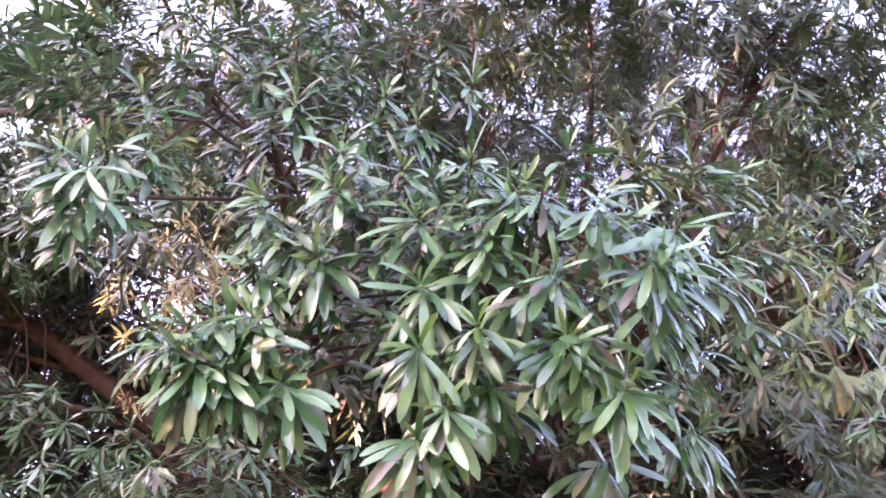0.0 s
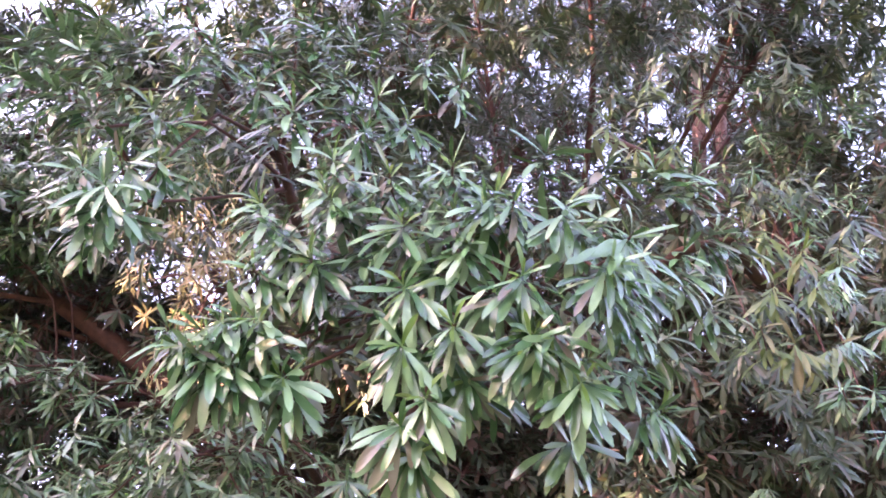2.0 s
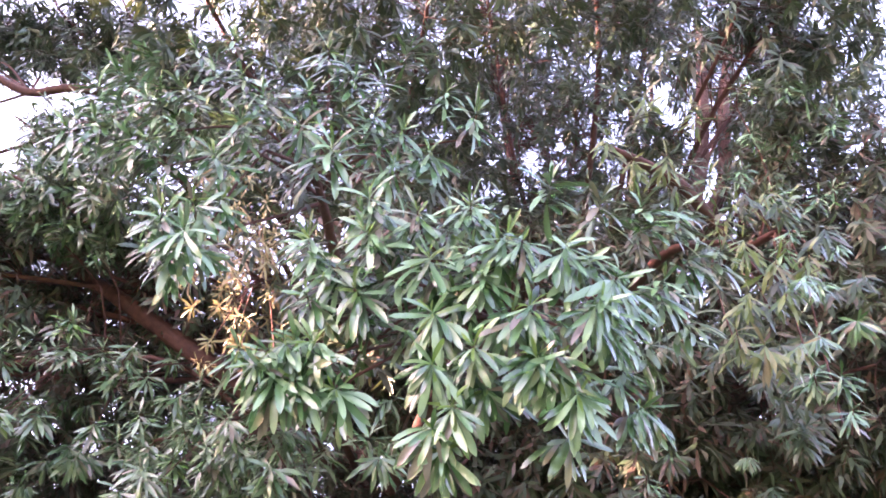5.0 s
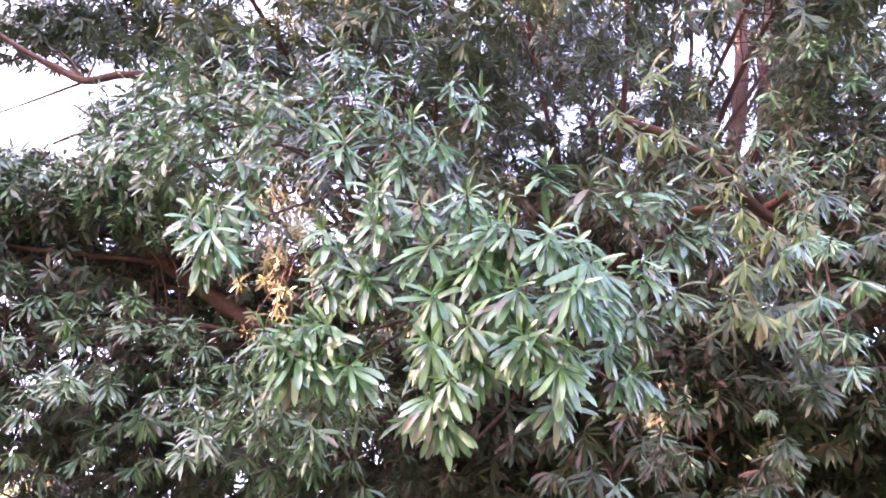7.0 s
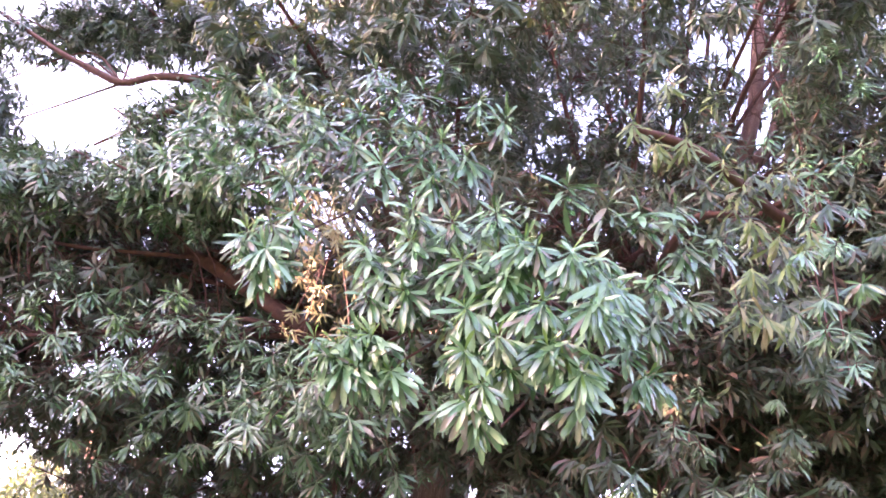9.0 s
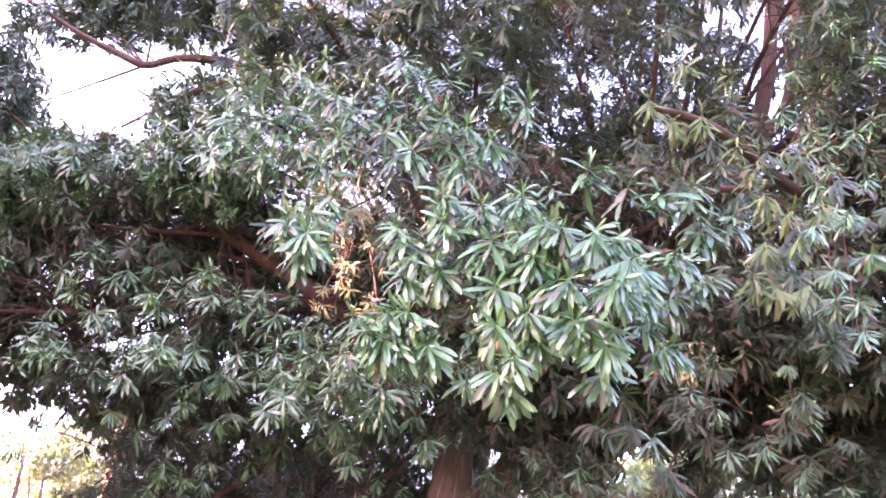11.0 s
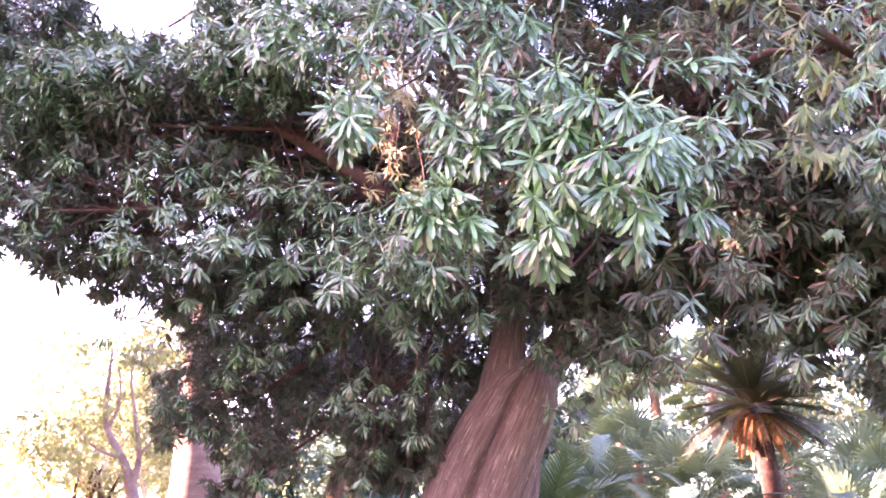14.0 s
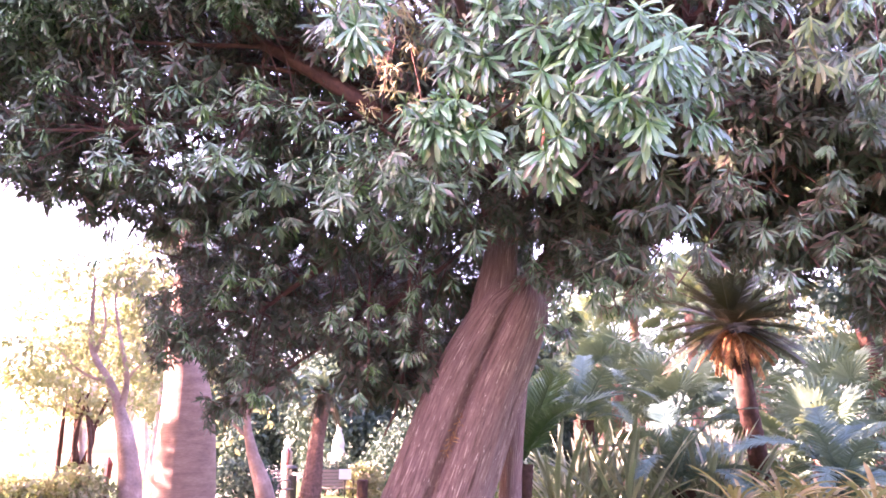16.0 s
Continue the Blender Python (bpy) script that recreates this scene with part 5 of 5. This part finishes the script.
def leaf_cloud(centres, radii, per, size, rng):
    """Many small bent leaves round several centres."""
    pos = []
    for c, r in zip(centres, radii):
        d = unit(rng.normal(0, 1, (per, 3)))
        pos.append(np.asarray(c) + d * np.asarray(r) * rng.uniform(0.3, 1, (per, 1)) ** 0.45)
    pos = np.vstack(pos)
    n = len(pos)
    along = unit(rng.normal(0, 1, (n, 3)) + np.array([0, 0, -0.4]))
    side = unit(np.cross(along, rng.normal(0, 1, (n, 3))))
    up = np.cross(side, along)
    s = size * rng.uniform(0.6, 1.3, (n, 1))
    a, b = pos - side * s * 0.0, pos + along * s * 0.5
    v = np.stack([a - side * s * 0.08, a + side * s * 0.08, b + side * s * 0.28, b - side * s * 0.28, pos + along * s - up * s * 0.2 + side * s * 0.05, pos + along * s - up * s * 0.2 - side * s * 0.05], 1).reshape(-1, 3)
    f = (np.array([[0, 1, 2, 3], [3, 2, 4, 5]])[None] + (np.arange(n) * 6)[:, None, None]).reshape(-1, 4)
    return quads("leaves", v, f, False)


def park_tree(x, y, height, crown, mat, bark, label, rng, lean=(0, 0), radius=0.18, clumps=16, per=260, size=0.16, low=0.45, fork=4):
    ob = tagged(empty("tree", (x, y, 0)), label, "tree", "trees of the park")
    top = Vector((x + lean[0], y + lean[1], height * low))
    put("trunk", tube("trunk", [(x, y, -0.1, radius * 1.4), (x + lean[0] * 0.25, y + lean[1] * 0.3, height * low * 0.45, radius), (*top, radius * 0.55), (*(top + Vector((lean[0] * 0.3, 0, height * 0.25))), radius * 0.2)], 24, 14, fluted), bark, ob)
    cs, rs = [], []
    for i in range(clumps):
        d = unit(rng.normal(0, 1, 3))
        k = rng.uniform(0.35, 1)
        cs.append(np.array(top) + np.array([0, 0, height * (1 - low) * 0.5]) + d * np.array([crown, crown, height * (1 - low) * 0.5]) * k)
        rs.append(np.array([1, 1, 0.7]) * crown * rng.uniform(0.2, 0.42))
    for c in cs[:fork]:
        m = top.lerp(Vector(c), 0.5) + Vector((0, 0, 0.2))
        put("limb", tube("limb", [(*top, radius * 0.38), (*m, radius * 0.2), (*c, radius * 0.06)], 12, 8, fluted), bark, ob)
    put("crown", leaf_cloud(cs, rs, per, size, rng), mat, ob, kind="stuff")
    return ob


trng = np.random.default_rng(33)
# sunlit trees across the walk
pale_tree = tagged(empty("tree", (-10.6, 14.0, 0)), "slender forked tree with pale bark and sunlit sparse leaves", "tree", "trees of the park")
put("trunk", tube("trunk", [(-10.6, 14, -0.1, 0.32), (-10.72, 14, 0.9, 0.25), (-10.95, 14, 1.7, 0.19), (-11.2, 14, 2.4, 0.13), (-11.5, 14, 2.95, 0.10), (-12.0, 14, 3.6, 0.075), (-12.25, 14.1, 4.3, 0.06), (-12.4, 14.2, 5.6, 0.03)], 40, 14, fluted), MOTTLED_BARK, pale_tree)
for path in ([(-11.15, 14, 2.25, 0.10), (-11.05, 14, 3.0, 0.06), (-11.35, 14, 4.0, 0.045), (-11.6, 14, 5.0, 0.03), (-11.4, 14.1, 6.2, 0.012)],
             [(-12.0, 14, 3.6, 0.05), (-11.8, 14, 4.3, 0.035), (-12.0, 14, 5.2, 0.015)],
             [(-11.5, 14, 2.95, 0.05), (-12.2, 13.9, 3.2, 0.03), (-13.1, 13.9, 3.9, 0.01)],
             [(-11.05, 14, 3.0, 0.035), (-10.5, 14, 3.7, 0.02), (-10.2, 14, 4.5, 0.008)]):
    put("limb", tube("limb", path, 16, 8, fluted), MOTTLED_BARK, pale_tree)
pale_spots = [(-11.5 + trng.uniform(-2.0, 1.6), 14 + trng.uniform(-1.0, 1.2), trng.uniform(2.6, 6.4)) for _ in range(20)]
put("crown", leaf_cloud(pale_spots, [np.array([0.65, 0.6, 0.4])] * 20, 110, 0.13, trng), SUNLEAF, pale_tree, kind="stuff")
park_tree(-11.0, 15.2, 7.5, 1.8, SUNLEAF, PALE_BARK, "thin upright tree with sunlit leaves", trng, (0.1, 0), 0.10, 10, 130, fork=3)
curvy = tagged(empty("tree", (-6.3, 12.0, 0)), "small tree with a curving pale trunk", "tree")
put("trunk", tube("trunk", [(-6.25, 12, -0.05, 0.22), (-6.45, 12, 0.7, 0.17), (-6.76, 12, 1.45, 0.10), (-6.90, 12, 2.1, 0.065), (-6.80, 12, 2.9, 0.035), (-6.95, 12, 3.8, 0.015)], 40, 14, fluted), MOTTLED_BARK, curvy)
put("limb", tube("limb", [(-6.80, 12, 1.6, 0.04), (-7.3, 12, 2.1, 0.025), (-7.5, 12.1, 2.8, 0.012)], 12, 8, fluted), MOTTLED_BARK, curvy)
put("crown", leaf_cloud([(-6.9 + trng.uniform(-0.9, 0.9), 12 + trng.uniform(-0.6, 0.6), trng.uniform(2.5, 4.0)) for _ in range(9)], [np.array([0.55, 0.5, 0.35])] * 9, 140, 0.13, trng), FARLEAF, curvy, kind="stuff")
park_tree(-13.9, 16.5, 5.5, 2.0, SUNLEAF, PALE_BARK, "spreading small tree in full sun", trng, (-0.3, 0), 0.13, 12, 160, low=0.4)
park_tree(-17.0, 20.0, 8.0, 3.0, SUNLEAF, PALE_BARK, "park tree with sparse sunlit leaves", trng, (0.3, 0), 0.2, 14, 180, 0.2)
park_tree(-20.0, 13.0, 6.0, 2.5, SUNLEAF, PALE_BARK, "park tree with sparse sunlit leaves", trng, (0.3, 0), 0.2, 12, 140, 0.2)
park_tree(5.2, 14.5, 8.0, 2.6, SUNLEAF, CYCAD_BARK, "tree with yellow-green sunlit leaves", trng, (-0.6, 0), 0.22, 16, 200)
park_tree(4.5, 13.0, 5.6, 1.3, FARLEAF, CYCAD_BARK, "dark-stemmed tree behind the palms", trng, (0.1, 0), 0.2, 14, 200, low=0.6, fork=0)
# leaf colour carries sun or shade, picked by where the tree stands
for i, (x, y, h, c) in enumerate([(-22, 30, 9, 3.5), (-7, 34, 8, 4), (-1, 30, 9, 4), (5, 28, 9, 4), (11, 26, 9, 4), (-24, 34, 10, 4.5), (16, 20, 9, 4), (-4, 24, 6, 2.5), (9, 20, 7, 3), (-30, 24, 8, 4)]):
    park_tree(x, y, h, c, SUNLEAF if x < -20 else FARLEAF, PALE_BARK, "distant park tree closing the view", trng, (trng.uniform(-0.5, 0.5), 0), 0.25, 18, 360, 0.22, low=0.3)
# unseen trees added beside and behind the walk to keep the low sun off the great tree
for k, (x, y, h, c, low) in enumerate([(-9.5, -4.5, 11, 2.5, 0.12), (-9.9, 2.5, 11, 2.1, 0.12), (-12.0, 3.4, 12, 2.3, 0.12), (-9.2, -0.3, 5.2, 1.2, 0.1), (-10.6, -0.9, 5.5, 1.2, 0.1), (-13, -6.5, 12, 3.0, 0.2), (-13.2, -0.8, 16, 2.2, 0.6), (-13.6, 1.9, 12, 1.6, 0.2), (-13.5, 4.4, 14, 2.1, 0.52), (-13.8, 3.6, 5.6, 1.3, 0.2),
                        (-14.0, 8.7, 8.4, 1.4, 0.12), (-15.0, -10.0, 10, 1.6, 0.12), (14, -6, 8, 3, 0.25), (-16.5, -4.7, 13, 1.7, 0.3), (3, -16, 9, 4, 0.25), (-10.3, 0.95, 8.5, 0.75, 0.2), (-11.6, 0.7, 9.0, 0.75, 0.2), (-10.3, -2.0, 9.5, 0.7, 0.2), (-11.8, -2.6, 9.5, 0.7, 0.2), (-15.5, 6.5, 10, 0.8, 0.55), (-17.5, 9.4, 10, 1.4, 0.12)]):
    park_tree(x, y, h, c, SHRUB, PALE_BARK, "unseen leafy tree added as a screen beside the walk", np.random.default_rng(100 + k), (0, 0), 0.2, 60, 88, 0.72 if c > 1.3 else 0.5, low=low)

# three more unseen trees, added to stop sun spots on the boughs
park_tree(-8.4, -1.2, 7.7, 0.95, SHRUB, PALE_BARK, "unseen dense young tree added to block the low sun", np.random.default_rng(140), (0, 0), 0.14, 40, 110, 0.42, low=0.42)
park_tree(-8.8, 1.3, 6.8, 0.65, SHRUB, PALE_BARK, "unseen slim young tree added to block the low sun", np.random.default_rng(141), (0, 0), 0.12, 40, 110, 0.42, low=0.6)
park_tree(-8.7, -0.15, 5.3, 0.6, SHRUB, PALE_BARK, "unseen slim young tree added to block the low sun", np.random.default_rng(142), (0, 0), 0.12, 40, 110, 0.42, low=0.6)
# unseen trees added out to the side to shade the palm bed
for x, y in [(-18.5, 8.7), (-18.9, 11.2)]:
    park_tree(x, y, 11.5, 1.9, SHRUB, PALE_BARK, "unseen dense tree added to shade the palm bed", np.random.default_rng(int(150 + y)), (0, 0), 0.2, 50, 110, 0.6, low=0.35)

# a belt of woodland closes the park all round
belt_rng = np.random.default_rng(8)
ang = belt_rng.uniform(0, 2 * math.pi, 150)
far = belt_rng.uniform(44, 60, 150)
cs = np.stack([np.sin(ang) * far, np.cos(ang) * far, belt_rng.uniform(1, 8, 150)], -1)
# this sector gets the leaf colour with sunlight in it
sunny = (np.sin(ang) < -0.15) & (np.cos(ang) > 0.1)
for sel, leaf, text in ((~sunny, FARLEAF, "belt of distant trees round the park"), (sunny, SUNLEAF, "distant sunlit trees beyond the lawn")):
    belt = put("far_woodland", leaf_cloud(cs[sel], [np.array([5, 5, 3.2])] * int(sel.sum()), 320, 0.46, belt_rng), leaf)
    tagged(belt, text, "woodland", kind="stuff")

# the thick palm trunk by the walk
palm = tagged(empty("palm_tree", (-6.02, 8.5, 0)), "tall palm with a thick ringed pinkish trunk", "palm")
put("trunk", tube("trunk", [(-5.98, 8.5, -0.1, 0.51), (-5.98, 8.5, 0.88, 0.455), (-5.98, 8.5, 1.7, 0.39), (-6.03, 8.5, 2.3, 0.32), (-6.16, 8.5, 2.85, 0.235), (-6.18, 8.5, 4.0, 0.19), (-6.2, 8.5, 5.0, 0.17)], 150, 48, ringed), PALM_BARK, palm)
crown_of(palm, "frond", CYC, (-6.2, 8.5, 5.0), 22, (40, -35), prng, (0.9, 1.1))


def bush(x, y, r, h, mat, label, per=260, size=0.12):
    cs = [(x + trng.uniform(-0.5, 0.5) * r, y + trng.uniform(-0.5, 0.5) * r, h * trng.uniform(0.25, 0.75)) for _ in range(7)]
    rs = [np.array([0.55 * r, 0.55 * r, h * 0.35]) for _ in cs]
    ob = tagged(empty("shrub", (x, y, 0)), label, "shrub", label)
    put("stem", tube("stem", [(x, y, -0.05, 0.03), (x + 0.05, y, h * 0.5, 0.015)], 5, 5), TWIG, ob)
    put("leaves", leaf_cloud(cs, rs, per, size, trng), mat, ob, kind="stuff")
    return ob


# sun or shade goes into the shrubs' leaf colour by position
for x, y, r, h in [(-7.4, 22, 1.3, 2.2), (-6.2, 23, 1.4, 2.6), (-5.0, 21, 1.2, 2.2), (-3.6, 19, 1.2, 1.8), (-11.5, 13, 1.0, 1.1), (-12.6, 12.7, 1.0, 1.0), (-13.8, 12.5, 1.1, 1.0), (3.0, 13.2, 1.2, 1.8), (5.4, 12, 1.2, 1.6), (-2.6, 15.5, 1.0, 1.6), (-9.2, 16.5, 0.9, 1.2), (-1.8, 11.8, 0.9, 1.3), (0.3, 11.8, 0.9, 1.4), (1.5, 12.0, 0.9, 1.5)]:
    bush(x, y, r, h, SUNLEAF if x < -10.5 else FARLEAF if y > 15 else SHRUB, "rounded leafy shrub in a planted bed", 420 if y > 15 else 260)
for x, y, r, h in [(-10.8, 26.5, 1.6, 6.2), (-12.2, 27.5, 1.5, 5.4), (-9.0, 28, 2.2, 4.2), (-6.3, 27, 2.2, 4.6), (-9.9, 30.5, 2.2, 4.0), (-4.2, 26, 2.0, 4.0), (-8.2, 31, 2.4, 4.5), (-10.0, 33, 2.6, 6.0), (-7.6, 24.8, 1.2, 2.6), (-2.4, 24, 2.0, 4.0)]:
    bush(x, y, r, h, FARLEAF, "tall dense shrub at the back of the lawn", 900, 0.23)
# row of unseen shrubs, added to keep low sun off the trunk
for x, y in [(-10.8, 5.6), (-10.6, 3.8), (-10.5, 2.0), (-10.4, 0.3), (-10.4, -1.6), (-10.4, -3.4)]:
    bush(x, y, 1.5, 5.0 if 0 < y < 4 else 4.4, SHRUB, "unseen tall shrub added to screen off the low sun", 620, 0.2)
for k in range(7):
    bush(-31.0 + 2.5 * k, 49.0 - 0.6 * (k % 3), 3.0, 7.4, FARLEAF, "tall dark shrub beyond the lawn", 1100, 0.34)
bush(-7.2, 19.5, 0.7, 1.3, SUNLEAF, "yellow-leaved shrub by the bench")


# ---- things along the walk ----
def box_mesh(name, size, at=(0, 0, 0), bevel=0.01):
    bm = bmesh.new()
    bmesh.ops.create_cube(bm, size=1.0)
    bmesh.ops.scale(bm, vec=size, verts=bm.verts)
    bmesh.ops.bevel(bm, geom=bm.edges[:], offset=min(bevel, min(size) * 0.3), segments=2, affect="EDGES")
    bmesh.ops.translate(bm, vec=at, verts=bm.verts)
    me = bpy.data.meshes.new(name)
    bm.to_mesh(me)
    bm.free()
    return me


def turned(name, profile, sides=24):
    """A turned solid from (radius, height) pairs."""
    bm = bmesh.new()
    rows = [[bm.verts.new((r * math.cos(2 * math.pi * k / sides), r * math.sin(2 * math.pi * k / sides), z)) for k in range(sides)] for r, z in profile]
    for a, b in zip(rows, rows[1:]):
        for k in range(sides):
            bm.faces.new((a[k], a[(k + 1) % sides], b[(k + 1) % sides], b[k]))
    bm.faces.new(rows[-1])
    bm.faces.new(rows[0][::-1])
    me = bpy.data.meshes.new(name)
    bm.to_mesh(me)
    bm.free()
    return me


def local(name, mesh, mat, parent, label=""):
    mesh.materials.append(mat)
    ob = new(name, mesh)
    ob.parent = parent
    return tagged(ob, label)


def bench(x, y, turn):
    ob = tagged(empty("park_bench", (x, y, 0)), "grey weathered slatted park bench with iron arms", "bench", "benches by the walk")
    ob.rotation_euler.z = radians(turn)
    for k in range(5):
        local("seat_slat", box_mesh("seat_slat", (1.5, 0.075, 0.03), (0, -0.22 + 0.095 * k, 0.44), 0.006), TIMBER, ob)
    for k in range(5):
        local("back_slat", box_mesh("back_slat", (1.5, 0.028, 0.075), (0, 0.24 + 0.02 * k, 0.52 + 0.09 * k), 0.006), TIMBER, ob)
    for sx in (-0.66, 0.66):
        local("leg", tube("leg", [(sx, -0.24, 0, 0.022), (sx, -0.22, 0.42, 0.022), (sx, -0.24, 0.62, 0.02), (sx, 0.0, 0.66, 0.02), (sx, 0.27, 0.62, 0.02)], 16, 8), IRON, ob)
        local("leg", tube("leg", [(sx, 0.30, 0, 0.022), (sx, 0.22, 0.42, 0.022), (sx, 0.36, 0.93, 0.02)], 12, 8), IRON, ob)
    return ob


bench(-8.0, 19.0, 20)
bench(-9.2, 17.6, 65)

bin_ob = tagged(empty("litter_bin", (-9.64, 20.0, 0)), "black litter bin with an open mouth", "bin")
local("body", turned("body", [(0.20, 0), (0.22, 0.04), (0.22, 0.72), (0.20, 0.74), (0.20, 0.70)]), IRON, bin_ob)
local("hood", turned("hood", [(0.235, 0.90), (0.235, 0.94), (0.16, 1.00), (0.02, 1.02)]), IRON, bin_ob)
for k in range(4):
    a = math.pi / 4 + k * math.pi / 2
    local("hood_post", tube("hood_post", [(0.2 * math.cos(a), 0.2 * math.sin(a), 0.7, 0.012), (0.2 * math.cos(a), 0.2 * math.sin(a), 0.92, 0.012)], 3, 6), IRON, bin_ob)

post = tagged(empty("bollard", (-5.61, 15.0, 0)), "short dark timber bollard with a flat top", "bollard")
local("shaft", turned("shaft", [(0.125, 0), (0.12, 0.72), (0.125, 0.76), (0.12, 0.80), (0.09, 0.82)], 16), CYCAD_BARK, post)


def lantern_post(x, y, height, label):
    ob = tagged(empty("lantern_post", (x, y, 0)), label, "lamp post", "lantern posts in the park")
    local("base", turned("base", [(0.11, 0), (0.11, 0.10), (0.08, 0.16), (0.07, 0.20)], 12), MAROON, ob)
    local("shaft", turned("shaft", [(0.06, 0.18), (0.055, height * 0.62), (0.09, height * 0.65), (0.09, height * 0.68)], 12), MAROON, ob)
    local("lantern", turned("lantern", [(0.085, height * 0.68), (0.11, height * 0.86), (0.11, height * 0.88)], 6), MAROON, ob)
    local("cap", turned("cap", [(0.125, height * 0.88), (0.05, height * 0.96), (0.03, height * 0.98), (0.035, height * 0.99), (0.01, height)], 6), MAROON, ob)
    return ob


lantern_post(-11.3, 14.0, 1.3, "short maroon lantern post beside a hedge")
lantern_post(-11.6, 24.0, 1.55, "maroon lantern post beside the walk")

urn = tagged(empty("garden_urn", (-11.75, 24.3, 0)), "white stone ornament on a dark pedestal", "ornament")
local("pedestal", box_mesh("pedestal", (0.30, 0.30, 1.45), (0, 0, 0.725), 0.03), TIMBER, urn, "dark weathered pedestal")
local("finial", turned("finial", [(0.10, 1.45), (0.12, 1.5), (0.06, 1.58), (0.13, 1.70), (0.12, 1.78), (0.04, 1.86), (0.015, 1.98)]), STONE, urn)

statue = tagged(put("statue", turned("statue", [(0.21, 0), (0.21, 0.06), (0.19, 0.12), (0.21, 0.3), (0.15, 0.52), (0.12, 0.64), (0.085, 0.68), (0.095, 0.78), (0.04, 0.85)], 20), STONE), "white stone statue on a dark plinth above low planting", "statue")
statue.location = (-9.7, 24.0, 1.36)
plinth = tagged(put("plinth", box_mesh("plinth", (0.6, 0.6, 1.36), (-9.7, 24.0, 0.68), 0.03), TIMBER), "dark weathered plinth carrying a white statue", "plinth")
for k in range(3):
    bush(-10.1 + 0.45 * k, 22.8, 0.5, 1.25, FARLEAF, "low dark shrub before the statue", 160, 0.1)

sign = tagged(empty("notice_board", (-7.35, 18.5, 0)), "small white notice board on a thin post", "sign")
local("board", box_mesh("board", (0.34, 0.02, 0.26), (0, 0, 0.82), 0.005), SIGN_WHITE, sign)
local("post", tube("post", [(0, 0.02, -0.02, 0.018), (0, 0.02, 0.9, 0.018)], 3, 8), IRON, sign)

tagged(put("low_hedge", leaf_cloud([(-6.4 + 0.3 * k, 23.0, 0.42) for k in range(14)], [np.array([0.3, 0.35, 0.32])] * 14, 160, 0.09, trng), SHRUB), "clipped low hedge along a bed", "hedge")
tagged(put("low_hedge", leaf_cloud([(-14.5 + 0.3 * k, 13.2 - 0.02 * k, 0.5) for k in range(11)], [np.array([0.3, 0.4, 0.42])] * 11, 200, 0.09, trng), SUNLEAF), "clipped yellow-green hedge in the sun", "hedge")

# a second, thinner trunk close behind the great one
stem_tree = tagged(empty("tree", (-1.05, 6.6, 0)), "thin straight trunk close behind the great tree", "tree")
put("trunk", tube("trunk", [(-1.08, 6.6, -0.1, 0.14), (-1.03, 6.6, 1.2, 0.11), (-0.85, 6.7, 3.2, 0.09), (-0.8, 6.7, 5.0, 0.04)], 24, 14, fluted), BARK, stem_tree)

# many-stemmed dark tree in the sun
clump_tree = tagged(empty("tree", (-13.9, 16.2, 0)), "cluster of dark crooked stems under sunlit leaves", "tree")
for k in range(7):
    bx, by = -14.3 + 0.16 * k, 16.0 + 0.15 * (k % 3)
    put("stem", tube("stem", [(bx, by, -0.05, 0.08), (bx + 0.08 * math.sin(k), by, 0.9, 0.07), (bx + 0.2 * math.sin(2 * k), by, 1.8, 0.06), (bx + 0.5 * math.sin(3 * k), by, 2.9, 0.03)], 14, 8, fluted), CYCAD_BARK, clump_tree)
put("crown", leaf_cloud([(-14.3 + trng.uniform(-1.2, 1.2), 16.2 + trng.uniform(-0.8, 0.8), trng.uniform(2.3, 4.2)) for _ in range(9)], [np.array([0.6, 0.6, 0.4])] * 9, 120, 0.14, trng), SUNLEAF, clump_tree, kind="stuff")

# palm with an old orange-brown boot skirt by the benches
boot_palm = tagged(empty("palm_tree", (-8.0, 18.2, 0)), "slim palm with rough brown trunk and drooping head", "palm")
put("trunk", tube("trunk", [(-8.25, 18.2, -0.1, 0.34), (-8.15, 18.2, 0.8, 0.25), (-8.05, 18.2, 1.8, 0.20), (-7.9, 18.2, 2.9, 0.19)], 60, 28, scaly), BOOT_BARK, boot_palm)
crown_of(boot_palm, "dead_frond", CYC, (-7.9, 18.2, 2.95), 22, (25, -65), prng, (0.7, 1.05), label="drooping dull brown frond")
crown_of(boot_palm, "frond", BLUE, (-7.9, 18.2, 3.0), 16, (70, -5), prng, (0.6, 0.9))
